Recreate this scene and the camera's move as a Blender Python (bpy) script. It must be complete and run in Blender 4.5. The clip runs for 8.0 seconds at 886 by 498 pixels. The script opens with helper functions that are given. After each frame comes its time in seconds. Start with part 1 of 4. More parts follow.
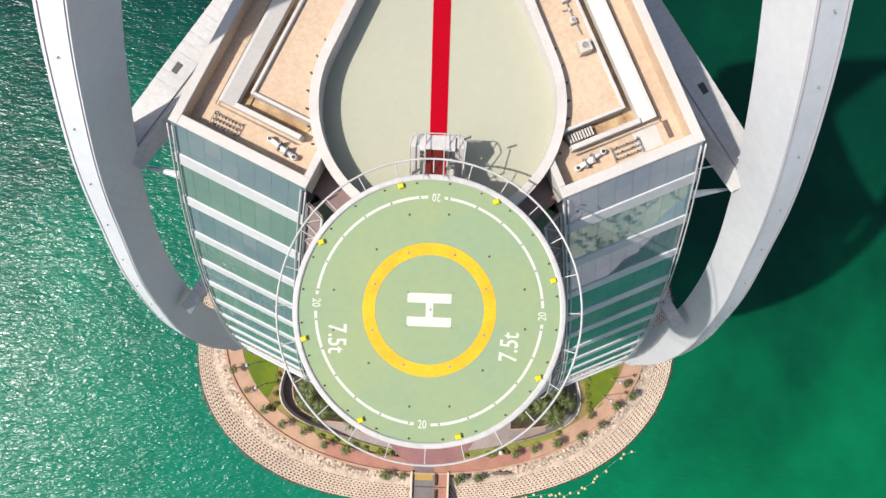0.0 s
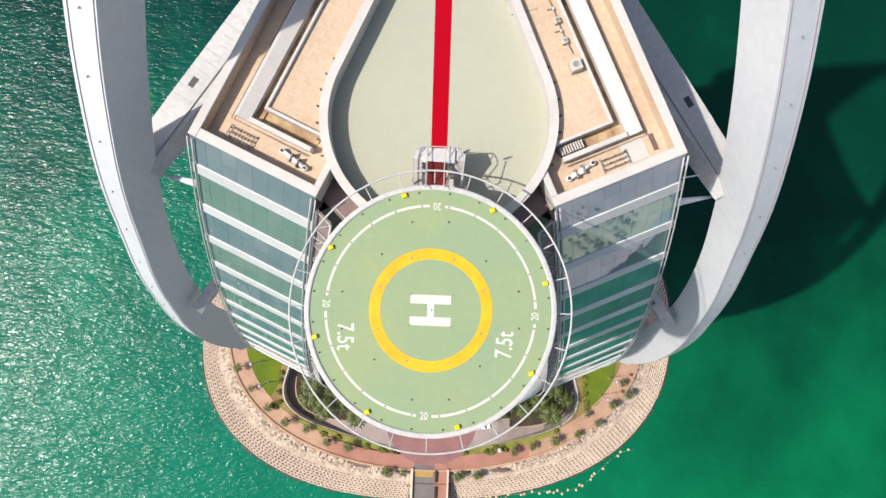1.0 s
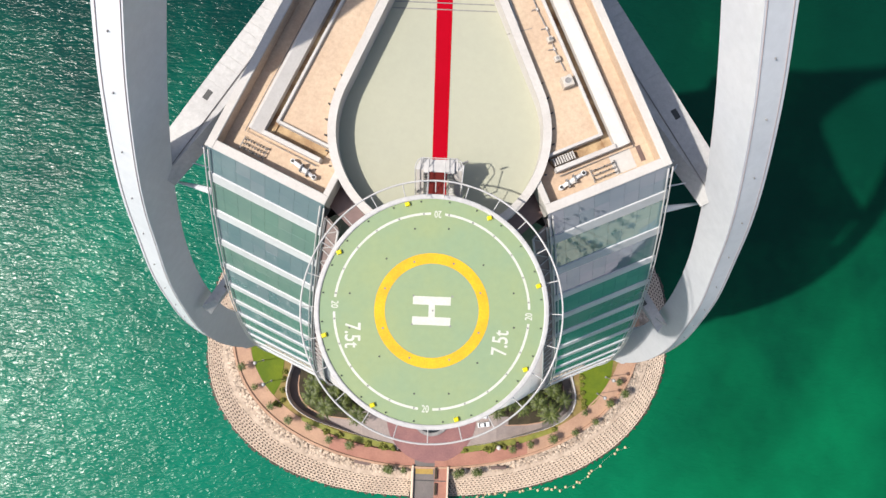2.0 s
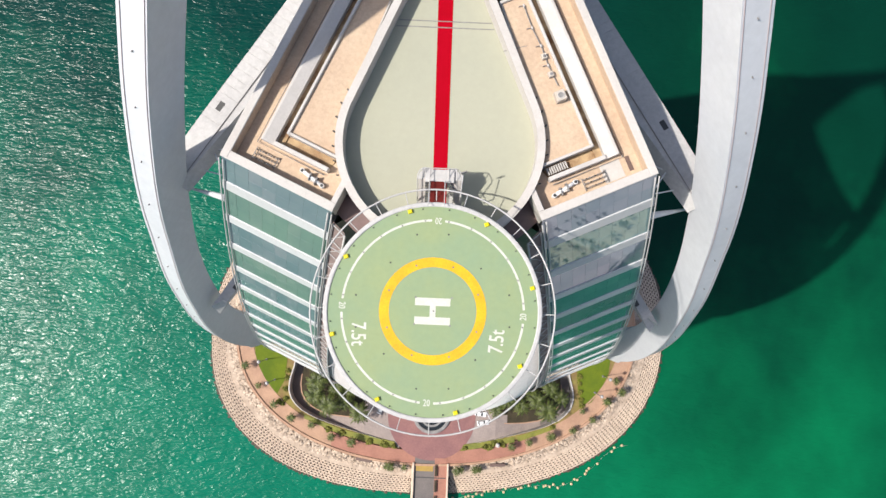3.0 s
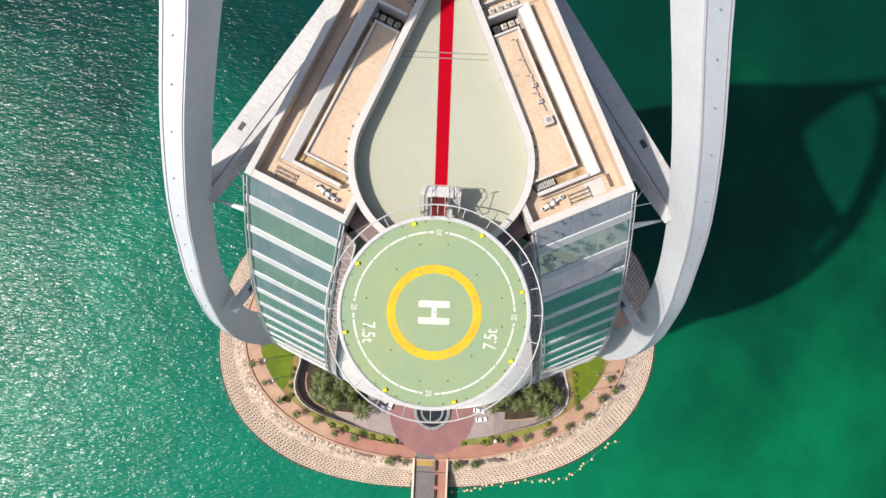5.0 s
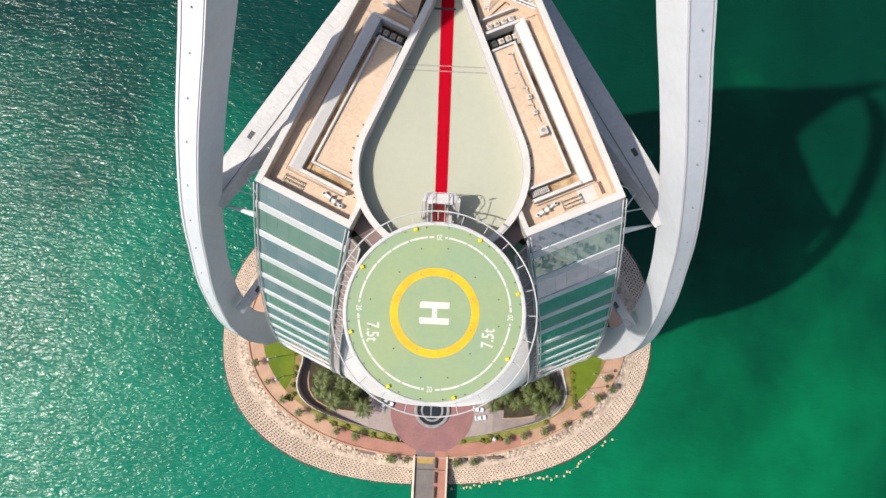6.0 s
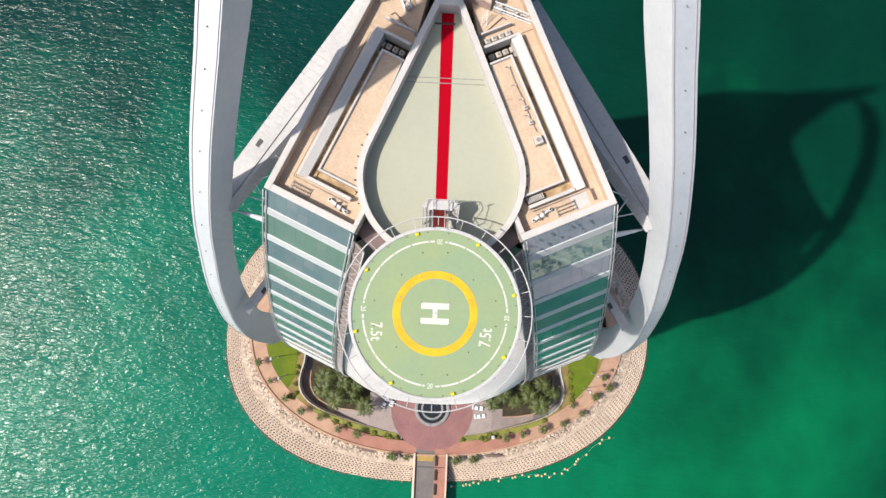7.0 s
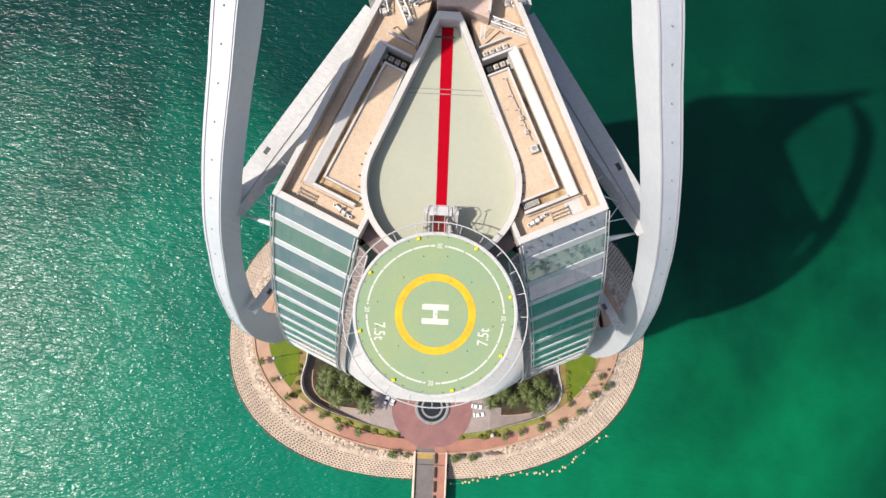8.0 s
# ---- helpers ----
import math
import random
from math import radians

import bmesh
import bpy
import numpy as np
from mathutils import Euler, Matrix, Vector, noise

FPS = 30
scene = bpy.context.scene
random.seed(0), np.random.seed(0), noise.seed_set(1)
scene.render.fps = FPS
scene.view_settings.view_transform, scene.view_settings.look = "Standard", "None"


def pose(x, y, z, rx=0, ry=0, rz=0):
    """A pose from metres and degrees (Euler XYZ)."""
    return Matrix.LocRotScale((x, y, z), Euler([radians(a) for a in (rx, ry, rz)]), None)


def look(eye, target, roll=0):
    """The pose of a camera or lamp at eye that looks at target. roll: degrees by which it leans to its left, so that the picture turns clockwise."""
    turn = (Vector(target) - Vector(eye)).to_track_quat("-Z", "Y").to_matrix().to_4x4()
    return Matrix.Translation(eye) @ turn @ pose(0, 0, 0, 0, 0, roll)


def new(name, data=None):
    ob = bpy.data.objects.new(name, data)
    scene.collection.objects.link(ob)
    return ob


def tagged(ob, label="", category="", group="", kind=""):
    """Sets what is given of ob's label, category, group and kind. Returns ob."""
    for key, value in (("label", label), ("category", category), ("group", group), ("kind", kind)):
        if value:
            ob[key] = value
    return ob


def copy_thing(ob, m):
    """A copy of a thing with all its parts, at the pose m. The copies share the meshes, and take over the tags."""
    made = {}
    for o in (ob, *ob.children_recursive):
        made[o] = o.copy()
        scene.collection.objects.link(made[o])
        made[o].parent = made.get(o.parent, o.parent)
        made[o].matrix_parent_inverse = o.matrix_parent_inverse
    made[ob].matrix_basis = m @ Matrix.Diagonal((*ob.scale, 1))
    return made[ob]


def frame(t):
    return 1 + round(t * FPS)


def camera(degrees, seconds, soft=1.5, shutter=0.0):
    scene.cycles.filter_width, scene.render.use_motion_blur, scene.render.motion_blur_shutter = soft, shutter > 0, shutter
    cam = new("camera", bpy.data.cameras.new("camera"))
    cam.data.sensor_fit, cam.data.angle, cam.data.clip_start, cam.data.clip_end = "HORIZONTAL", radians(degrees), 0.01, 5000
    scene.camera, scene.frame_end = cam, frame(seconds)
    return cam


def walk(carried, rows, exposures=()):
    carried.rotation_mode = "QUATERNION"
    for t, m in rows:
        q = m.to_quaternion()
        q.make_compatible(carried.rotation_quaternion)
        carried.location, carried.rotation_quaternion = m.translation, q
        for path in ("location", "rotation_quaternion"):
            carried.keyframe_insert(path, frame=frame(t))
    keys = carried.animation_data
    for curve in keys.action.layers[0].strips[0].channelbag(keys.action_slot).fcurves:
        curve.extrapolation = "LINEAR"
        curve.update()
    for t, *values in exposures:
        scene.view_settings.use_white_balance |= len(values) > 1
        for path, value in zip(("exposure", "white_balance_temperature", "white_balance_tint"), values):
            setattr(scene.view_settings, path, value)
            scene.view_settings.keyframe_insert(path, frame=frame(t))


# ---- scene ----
import itertools

cam = camera(65.65, 8.0)
# seconds, eye, turn in degrees: a slow climb straight up over the helipad
PATH = [
    (0, 0.860, 1.874, 271.806, 4.487, -0.315, 2.158),
    (0.5, 0.846, 1.919, 274.337, 4.488, -0.303, 2.204),
    (1, 0.831, 1.967, 276.868, 4.489, -0.293, 2.247),
    (1.5, 0.815, 2.017, 279.398, 4.490, -0.285, 2.287),
    (3, 0.760, 2.183, 286.986, 4.492, -0.269, 2.394),
    (3.5, 0.739, 2.243, 289.515, 4.493, -0.267, 2.424),
    (4, 0.717, 2.306, 292.043, 4.493, -0.266, 2.451),
    (4.5, 0.693, 2.371, 294.570, 4.494, -0.268, 2.476),
    (6, 0.616, 2.582, 302.150, 4.495, -0.281, 2.534),
    (6.5, 0.588, 2.657, 304.676, 4.495, -0.288, 2.549),
    (7, 0.558, 2.735, 307.201, 4.496, -0.297, 2.560),
    (7.5, 0.528, 2.815, 309.726, 4.496, -0.308, 2.569),
    (8, 0.496, 2.898, 312.250, 4.496, -0.321, 2.575),
]
walk(cam, [(t, pose(*row)) for t, *row in PATH])

# ---- light ----
SUN_TO = Vector((-0.715, -0.135, 1.0)).normalized()
world = bpy.data.worlds.new("sky_world")
scene.world = world
world.use_nodes = True
wn = world.node_tree
sky = wn.nodes.new("ShaderNodeTexSky")
sky.sky_type = 'NISHITA'
sky.sun_disc = False
sky.sun_elevation = math.asin(SUN_TO.z)
sky.sun_rotation = math.atan2(SUN_TO.x, SUN_TO.y)
sky.dust_density = 2.5
sky.ozone_density = 1.0
bg = wn.nodes["Background"]
bg.inputs["Strength"].default_value = 0.114
wn.links.new(sky.outputs["Color"], bg.inputs["Color"])
sun_data = bpy.data.lights.new("sun", 'SUN')
sun_data.energy = 4.3
sun_data.angle = radians(0.9)
sun_data.color = (1.0, 0.94, 0.86)
sun = new("sun", sun_data)
sun.matrix_world = look(SUN_TO * 900, (0, 0, 0))
scene.view_settings.exposure = 0.47


# ---- materials ----
def mat(name, color, rough=0.6, metal=0.0, spec=0.5):
    m = bpy.data.materials.new(name)
    m.use_nodes = True
    b = m.node_tree.nodes["Principled BSDF"]
    b.inputs["Base Color"].default_value = (*color, 1)
    b.inputs["Roughness"].default_value = rough
    b.inputs["Metallic"].default_value = metal
    b.inputs["Specular IOR Level"].default_value = spec
    return m


def node(m, kind, **values):
    n = m.node_tree.nodes.new(kind)
    for k, v in values.items():
        n.inputs[k].default_value = v
    return n


def wire(m, a, b):
    m.node_tree.links.new(a, b)


def noisy(m, scale, detail=4.0, rough=0.6, stretch=(1, 1, 1), slant=0.0):
    co = m.node_tree.nodes.new("ShaderNodeNewGeometry")
    mp = m.node_tree.nodes.new("ShaderNodeMapping")
    mp.inputs["Scale"].default_value = stretch
    mp.inputs["Rotation"].default_value = (0, 0, radians(slant))
    wire(m, co.outputs["Position"], mp.inputs["Vector"])
    n = node(m, "ShaderNodeTexNoise", Scale=scale, Detail=detail, Roughness=rough)
    wire(m, mp.outputs["Vector"], n.inputs["Vector"])
    return n.outputs["Fac"]


def ramp(m, fac, stops):
    r = m.node_tree.nodes.new("ShaderNodeValToRGB")
    e = r.color_ramp.elements
    while len(e) < len(stops):
        e.new(0.5)
    for k, (p, c) in zip(e, stops):
        k.position, k.color = p, (*c, 1)
    wire(m, fac, r.inputs["Fac"])
    return r.outputs["Color"]


def mixed(m, a, b, fac, how='MIX'):
    n = m.node_tree.nodes.new("ShaderNodeMix")
    n.data_type, n.blend_type = 'RGBA', how
    for socket, v in ((n.inputs[0], fac), (n.inputs[6], a), (n.inputs[7], b)):
        if isinstance(v, (int, float)):
            socket.default_value = v
        elif isinstance(v, tuple):
            socket.default_value = (*v, 1)
        else:
            wire(m, v, socket)
    return n.outputs[2]


def basecol(m, out):
    wire(m, out, m.node_tree.nodes["Principled BSDF"].inputs["Base Color"])


def bump(m, height, distance, strength=1.0):
    n = node(m, "ShaderNodeBump", Distance=distance, Strength=strength)
    wire(m, height, n.inputs["Height"])
    wire(m, n.outputs["Normal"], m.node_tree.nodes["Principled BSDF"].inputs["Normal"])


def weathered(name, light, dark, rough=0.6, big=0.08, small=2.5, vary=0.0, relief=0.01, stretch=(1, 1, 1), spec=0.4, grain=0.7, islands=False):
    """A surface with large stains, fine grain and a little change from piece to piece."""
    m = mat(name, light, rough, 0.0, spec)
    a = noisy(m, big, 5, 0.65, stretch)
    b = noisy(m, small, 3, 0.7)
    c = ramp(m, a, ((0.35, dark), (0.62, light)))
    g = ramp(m, b, ((0.25, (0.72, 0.72, 0.72)), (0.75, (1.08, 1.08, 1.08))))
    out = mixed(m, c, g, grain, 'MULTIPLY')
    if vary:
        info = m.node_tree.nodes.new("ShaderNodeNewGeometry" if islands else "ShaderNodeObjectInfo")
        v = ramp(m, info.outputs["Random Per Island" if islands else "Random"], ((0, (1 - vary,) * 3), (1, (1 + vary * 0.5,) * 3)))
        out = mixed(m, out, v, 1.0, 'MULTIPLY')
    basecol(m, out)
    if relief:
        bump(m, b, relief)
    return m


M_WHITE = weathered("white_cladding", (0.475, 0.465, 0.455), (0.43, 0.42, 0.415), 0.45, 0.12, 1.5, relief=0)
M_ARCH = weathered("arch_cladding", (0.575, 0.583, 0.61), (0.535, 0.545, 0.58), 0.45, 0.06, 0.8, relief=0, grain=0.3)
M_BAND = weathered("band_cladding", (0.53, 0.535, 0.54), (0.47, 0.475, 0.48), 0.4, 0.1, 1.0, relief=0, grain=0.4)
M_PARAPET = weathered("parapet_paint", (0.49, 0.465, 0.44), (0.445, 0.418, 0.392), 0.7, 0.25, 3.0, grain=0.35)
M_DECK = weathered("beige_roof_deck", (0.525, 0.398, 0.285), (0.465, 0.338, 0.24), 0.85, 0.15, 2.5)
M_GUTTER = weathered("rusty_gutter", (0.46, 0.33, 0.19), (0.16, 0.075, 0.035), 0.85, 0.3, 2.0)
M_COURT = weathered("court_green", (0.358, 0.356, 0.276), (0.338, 0.341, 0.268), 0.8, 0.05, 1.2, spec=0.25, grain=0.15)
M_CARPET = weathered("red_carpet", (0.3463, 0.0013, 0.0112), (0.3187, 0.0013, 0.0088), 0.95, 0.2, 6, spec=0.05, grain=0.3)
# the carpet's red again, darkened for the shade over the steps
M_SHADED_STEP = weathered("shaded_red_step", (0.13, 0.018, 0.016), (0.09, 0.014, 0.012), 0.9, 0.3, 4, spec=0.1, grain=0.3)
M_PAD = weathered("helipad_green", (0.244, 0.300, 0.157), (0.209, 0.286, 0.175), 0.75, 0.11, 1.5, spec=0.25, grain=0.2)
M_MARK = weathered("marking_white", (0.564, 0.564, 0.508), (0.494, 0.508, 0.437), 0.7, 0.8, 6, relief=0)
M_BROWNROOF = weathered("brown_roof", (0.5, 0.37, 0.31), (0.42, 0.31, 0.26), 0.8, 0.2, 2)
M_CREAM = weathered("cream_metal", (0.52, 0.475, 0.42), (0.44, 0.39, 0.33), 0.5, 0.5, 3, relief=0)
M_TERRACE = weathered("terrace_paving", (0.4, 0.375, 0.38), (0.34, 0.32, 0.325), 0.8, 0.05, 0.5)
# planting soil darkened for the shade under the palm crowns
M_SHADED_SOIL = weathered("shaded_soil", (0.053, 0.041, 0.022), (0.026, 0.022, 0.012), 0.95, 0.4, 1.5)
M_DRIVE = weathered("drive_paving", (0.3, 0.247, 0.225), (0.247, 0.203, 0.188), 0.85, 0.2, 1.5)
M_OCHRE = weathered("ochre_marking", (0.375, 0.247, 0.06), (0.315, 0.21, 0.06), 0.8, 0.6, 3)
M_SEAM = mat("seam_line", (0.405, 0.324, 0.324), 0.6)
M_YELLOW = weathered("marking_yellow", (0.63, 0.395, 0.006), (0.6, 0.315, 0.009), 0.7, 0.4, 5, relief=0)
M_LAMP_YELLOW = mat("lamp_yellow", (0.637, 0.54, 0.0005), 0.4)
M_DARK = mat("dark_metal", (0.038, 0.038, 0.038), 0.5)
M_GREY = weathered("grey_metal", (0.255, 0.246, 0.238), (0.17, 0.162, 0.162), 0.5, 0.6, 4, relief=0)
M_BROWNWALL = weathered("brown_louvre", (0.15, 0.098, 0.083), (0.105, 0.068, 0.06), 0.6, 0.3, 3)
M_SAIL = weathered("sail_fabric", (0.70, 0.635, 0.62), (0.61, 0.55, 0.54), 0.7, 0.09, 1.2, relief=0)
sail_shader = M_SAIL.node_tree.nodes["Principled BSDF"]
sail_shader.inputs["Sheen Weight"].default_value = 0.3
sail_shader.inputs["Sheen Roughness"].default_value = 0.45
M_SAND = weathered("sand", (0.58, 0.48, 0.34), (0.48, 0.385, 0.27), 0.95, 0.02, 0.4)
M_PAVE = weathered("pink_paving", (0.42, 0.262, 0.175), (0.33, 0.20, 0.135), 0.85, 0.15, 1.5)
M_REDPAVE = weathered("red_paving", (0.345, 0.165, 0.12), (0.285, 0.135, 0.098), 0.85, 0.2, 1.5)
M_PLAZA = weathered("maroon_plaza", (0.247, 0.12, 0.112), (0.195, 0.094, 0.094), 0.8, 0.15, 1.5)
M_ROAD = weathered("asphalt", (0.165, 0.143, 0.135), (0.12, 0.109, 0.105), 0.9, 0.1, 2)
M_LAWN = weathered("lawn", (0.112, 0.15, 0.006), (0.075, 0.116, 0.006), 0.95, 0.1, 1.5, relief=0.05)
M_SOIL = weathered("planting_soil", (0.225, 0.188, 0.053), (0.188, 0.12, 0.053), 0.95, 0.3, 1.5)
M_LEAF = weathered("palm_leaf", (0.105, 0.13, 0.022), (0.045, 0.065, 0.012), 0.5, 0.5, 3, vary=0.6, relief=0, islands=True)
M_HEDGE = weathered("hedge_leaf", (0.215, 0.207, 0.033), (0.132, 0.149, 0.024), 0.7, 0.4, 2, vary=0.4, relief=0, islands=True)
M_TRUNK = weathered("palm_trunk", (0.165, 0.112, 0.068), (0.09, 0.06, 0.038), 0.9, 0.8, 4)
M_CONCRETE = weathered("pale_concrete", (0.63, 0.51, 0.405), (0.55, 0.44, 0.35), 0.9, 0.12, 1.0)
M_ROCK = weathered("limestone_boulder", (0.52, 0.415, 0.325), (0.38, 0.295, 0.225), 0.9, 0.25, 1.2, vary=0.4, relief=0.05, islands=True)
# wet waterline stone, and the shade at the bottom of the block holes
M_WET_SHADED_ROCK = weathered("wet_shaded_rock", (0.09, 0.064, 0.045), (0.045, 0.034, 0.026), 0.6, 0.3, 1.2, relief=0.05)
M_BUOY = mat("buoy_orange", (0.562, 0.435, 0.255), 0.5)
M_CAR = mat("car_white", (0.704, 0.704, 0.704), 0.25)
M_CARGLASS = mat("car_glass", (0.015, 0.019, 0.022), 0.08)


def glass_material(name, tint, alt):
    """Coated glazing: mostly mirror, with pale blinds behind it."""
    m = mat(name, tint, 0.015, 0.5, 0.8)
    info = m.node_tree.nodes.new("ShaderNodeObjectInfo")
    a = ramp(m, info.outputs["Random"], ((0, tint), (0.7, tuple(0.5 * (p + q) for p, q in zip(tint, alt))), (1, alt)))
    n = noisy(m, 0.12, 4, 0.6)
    g = ramp(m, n, ((0.3, (0.75, 0.8, 0.85)), (0.7, (1.12, 1.08, 1.05))))
    basecol(m, mixed(m, a, g, 0.8, 'MULTIPLY'))
    bump(m, noisy(m, 0.5, 2), 0.002)
    return m


# row and side tints put the changing reflections into the glass colour
M_GLASS = [glass_material("blue_reflection_glazing", (0.25, 0.32, 0.36), (0.35, 0.37, 0.42)), glass_material("green_reflection_glazing", (0.25, 0.36, 0.31), (0.30, 0.38, 0.34)), glass_material("teal_reflection_glazing", (0.2, 0.35, 0.38), (0.25, 0.4, 0.43))]
M_ATRIUM = weathered("atrium_glazing", (0.2, 0.135, 0.128), (0.15, 0.105, 0.1), 0.3, 0.2, 1.0, relief=0)
M_MESH = weathered("mesh_web", (0.27, 0.2, 0.185), (0.2, 0.15, 0.14), 0.6, 0.3, 3.0, relief=0)


def water_material():
    m = mat("sea_water", (0.01, 0.1, 0.06), 0.22, 0.0, 0.25)
    b = m.node_tree.nodes["Principled BSDF"]
    b.inputs["IOR"].default_value = 1.33
    big = noisy(m, 0.0083, 5, 0.62, (1, 0.8, 1))
    mid = noisy(m, 0.026, 4, 0.6)
    geo = m.node_tree.nodes.new("ShaderNodeNewGeometry")
    xyz = m.node_tree.nodes.new("ShaderNodeSeparateXYZ")
    wire(m, geo.outputs["Position"], xyz.inputs[0])
    # the bed is shallower and sandier towards the shore
    depth = m.node_tree.nodes.new("ShaderNodeMapRange")
    depth.inputs["From Min"].default_value, depth.inputs["From Max"].default_value = 138, -107
    wire(m, xyz.outputs["Y"], depth.inputs["Value"])
    east = m.node_tree.nodes.new("ShaderNodeMapRange")
    east.inputs["From Min"].default_value, east.inputs["From Max"].default_value = 211, -94
    east.inputs["To Min"].default_value, east.inputs["To Max"].default_value = 0.24, 0.76
    wire(m, xyz.outputs["X"], east.inputs["Value"])
    both = m.node_tree.nodes.new("ShaderNodeMath")
    both.operation = 'MULTIPLY'
    wire(m, depth.outputs[0], both.inputs[0])
    wire(m, east.outputs[0], both.inputs[1])
    k = m.node_tree.nodes.new("ShaderNodeMath")
    k.operation = 'MULTIPLY_ADD'
    k.inputs[1].default_value = 0.98
    wire(m, both.outputs[0], k.inputs[0])
    wire(m, big, k.inputs[2])
    c = ramp(m, k.outputs[0], ((0.35, (0.0006, 0.0235, 0.0142)), (0.62, (0.0007, 0.031, 0.0165)), (1.0, (0.0015, 0.125, 0.048))))
    # the bluer sky reflection on the windward side is put into the colour
    c = mixed(m, c, ramp(m, east.outputs[0], ((0.4, (1.0, 1.0, 1.0)), (0.72, (1.0, 1.0, 1.55)))), 1.0, 'MULTIPLY')
    c = mixed(m, c, ramp(m, mid, ((0.3, (0.82, 0.82, 0.82)), (0.7, (1.12, 1.12, 1.12)))), 0.8, 'MULTIPLY')
    basecol(m, c)
    # wind waves: short swell and crossing chop
    height = None
    for scale, detail, rough, stretch, slant, twist, size in ((0.06, 2, 0.4, (0.7, 1.5, 1), 8, 0.3, 0.4), (0.17, 2, 0.5, (0.6, 1.7, 1), -20, 0.7, 0.58), (0.5, 2, 0.5, (0.6, 1.5, 1), -28, 0.9, 0.42)):
        n = noisy(m, scale, detail, rough, stretch, slant)
        n.node.inputs["Distortion"].default_value = twist
        k = m.node_tree.nodes.new("ShaderNodeMath")
        k.operation = 'MULTIPLY_ADD'
        k.inputs[1].default_value = size
        k.inputs[2].default_value = 0.0
        wire(m, n, k.inputs[0])
        if height:
            wire(m, height, k.inputs[2])
        height = k.outputs[0]
    bump(m, height, 1.0)
    # the lee side is calmer
    calm = m.node_tree.nodes.new("ShaderNodeMath")
    calm.operation, calm.use_clamp = 'MULTIPLY', True
    calm.inputs[1].default_value = 1.35
    wire(m, east.outputs[0], calm.inputs[0])
    wire(m, calm.outputs[0], b.inputs["Normal"].links[0].from_node.inputs["Strength"])
    return m


M_WATER = water_material()


# ---- building helpers ----
ORIGIN = {}


def thing(name, at, label, category, group="", kind=""):
    e = new(name)
    e.location = at
    ORIGIN[e] = Vector(at)
    return tagged(e, label, category, group, kind)


def mesh_of(name, verts, faces, material, origin=Vector((0, 0, 0)), smooth=False):
    me = bpy.data.meshes.new(name)
    me.from_pydata([tuple(Vector(v) - origin) for v in verts], [], faces)
    me.materials.append(material)
    if smooth:
        me.polygons.foreach_set("use_smooth", [True] * len(me.polygons))
    me.update()
    return me


def part(name, geo, material, parent=None, label="", smooth=False, kind=""):
    """Links one mesh, given as (vertices, faces) in world metres, under a thing or a part."""
    verts, faces = geo
    o = ORIGIN.get(parent, Vector((0, 0, 0)))
    ob = new(name, mesh_of(name, verts, faces, material, o, smooth))
    if parent:
        ob.parent = parent
    ORIGIN[ob] = o
    return tagged(ob, label, kind=kind)


def structure(name, geo, material, label, category, smooth=False):
    ob = part(name, geo, material, None, "", smooth)
    return tagged(ob, label, category, kind="structure")


def join(*geos):
    vs, fs = [], []
    for v, f in geos:
        k = len(vs)
        vs += list(v)
        fs += [tuple(i + k for i in p) for p in f]
    return vs, fs


def hexa(bottom, top):
    """A solid between two rings of the same count, both anticlockwise from above."""
    n = len(bottom)
    faces = [tuple(reversed(range(n))), tuple(range(n, 2 * n))]
    faces += [(i, (i + 1) % n, n + (i + 1) % n, n + i) for i in range(n)]
    return [tuple(p) for p in bottom] + [tuple(p) for p in top], faces


def ccw(poly):
    a = sum(p[0] * q[1] - q[0] * p[1] for p, q in zip(poly, poly[1:] + poly[:1]))
    return poly if a > 0 else poly[::-1]


def prism(poly, z0, z1):
    poly = ccw([tuple(p[:2]) for p in poly])
    return hexa([(x, y, z0) for x, y in poly], [(x, y, z1) for x, y in poly])


def bevel_prism(poly, z0, z1, b=0.08):
    """A prism whose upper edge is chamfered towards its middle."""
    poly = ccw([tuple(p[:2]) for p in poly])
    n = len(poly)
    inset = []
    for i in range(n):
        p, q, r = Vector(poly[i - 1]), Vector(poly[i]), Vector(poly[(i + 1) % n])
        d1, d2 = (q - p).normalized(), (r - q).normalized()
        n1, n2 = Vector((-d1.y, d1.x)), Vector((-d2.y, d2.x))
        k = (n1 + n2) / max(0.3, 1 + n1.dot(n2))
        inset.append(q + k * b)
    rings = [[(x, y, z0) for x, y in poly], [(x, y, z1 - b) for x, y in poly], [(p.x, p.y, z1) for p in inset]]
    vs = [v for r in rings for v in r]
    fs = [tuple(reversed(range(n))), tuple(range(2 * n, 3 * n))]
    for k in (0, 1):
        fs += [(k * n + i, k * n + (i + 1) % n, (k + 1) * n + (i + 1) % n, (k + 1) * n + i) for i in range(n)]
    return vs, fs


def block(cx, cy, z0, dx, dy, dz, turn=0.0, b=0.0):
    c, s = math.cos(turn), math.sin(turn)
    poly = [(cx + c * u - s * v, cy + s * u + c * v) for u, v in ((-dx / 2, -dy / 2), (dx / 2, -dy / 2), (dx / 2, dy / 2), (-dx / 2, dy / 2))]
    return bevel_prism(poly, z0, z0 + dz, b) if b else prism(poly, z0, z0 + dz)


def arc(cx, cy, r, a0, a1, n):
    return [(cx + r * math.cos(radians(a0 + (a1 - a0) * i / n)), cy + r * math.sin(radians(a0 + (a1 - a0) * i / n))) for i in range(n + 1)]


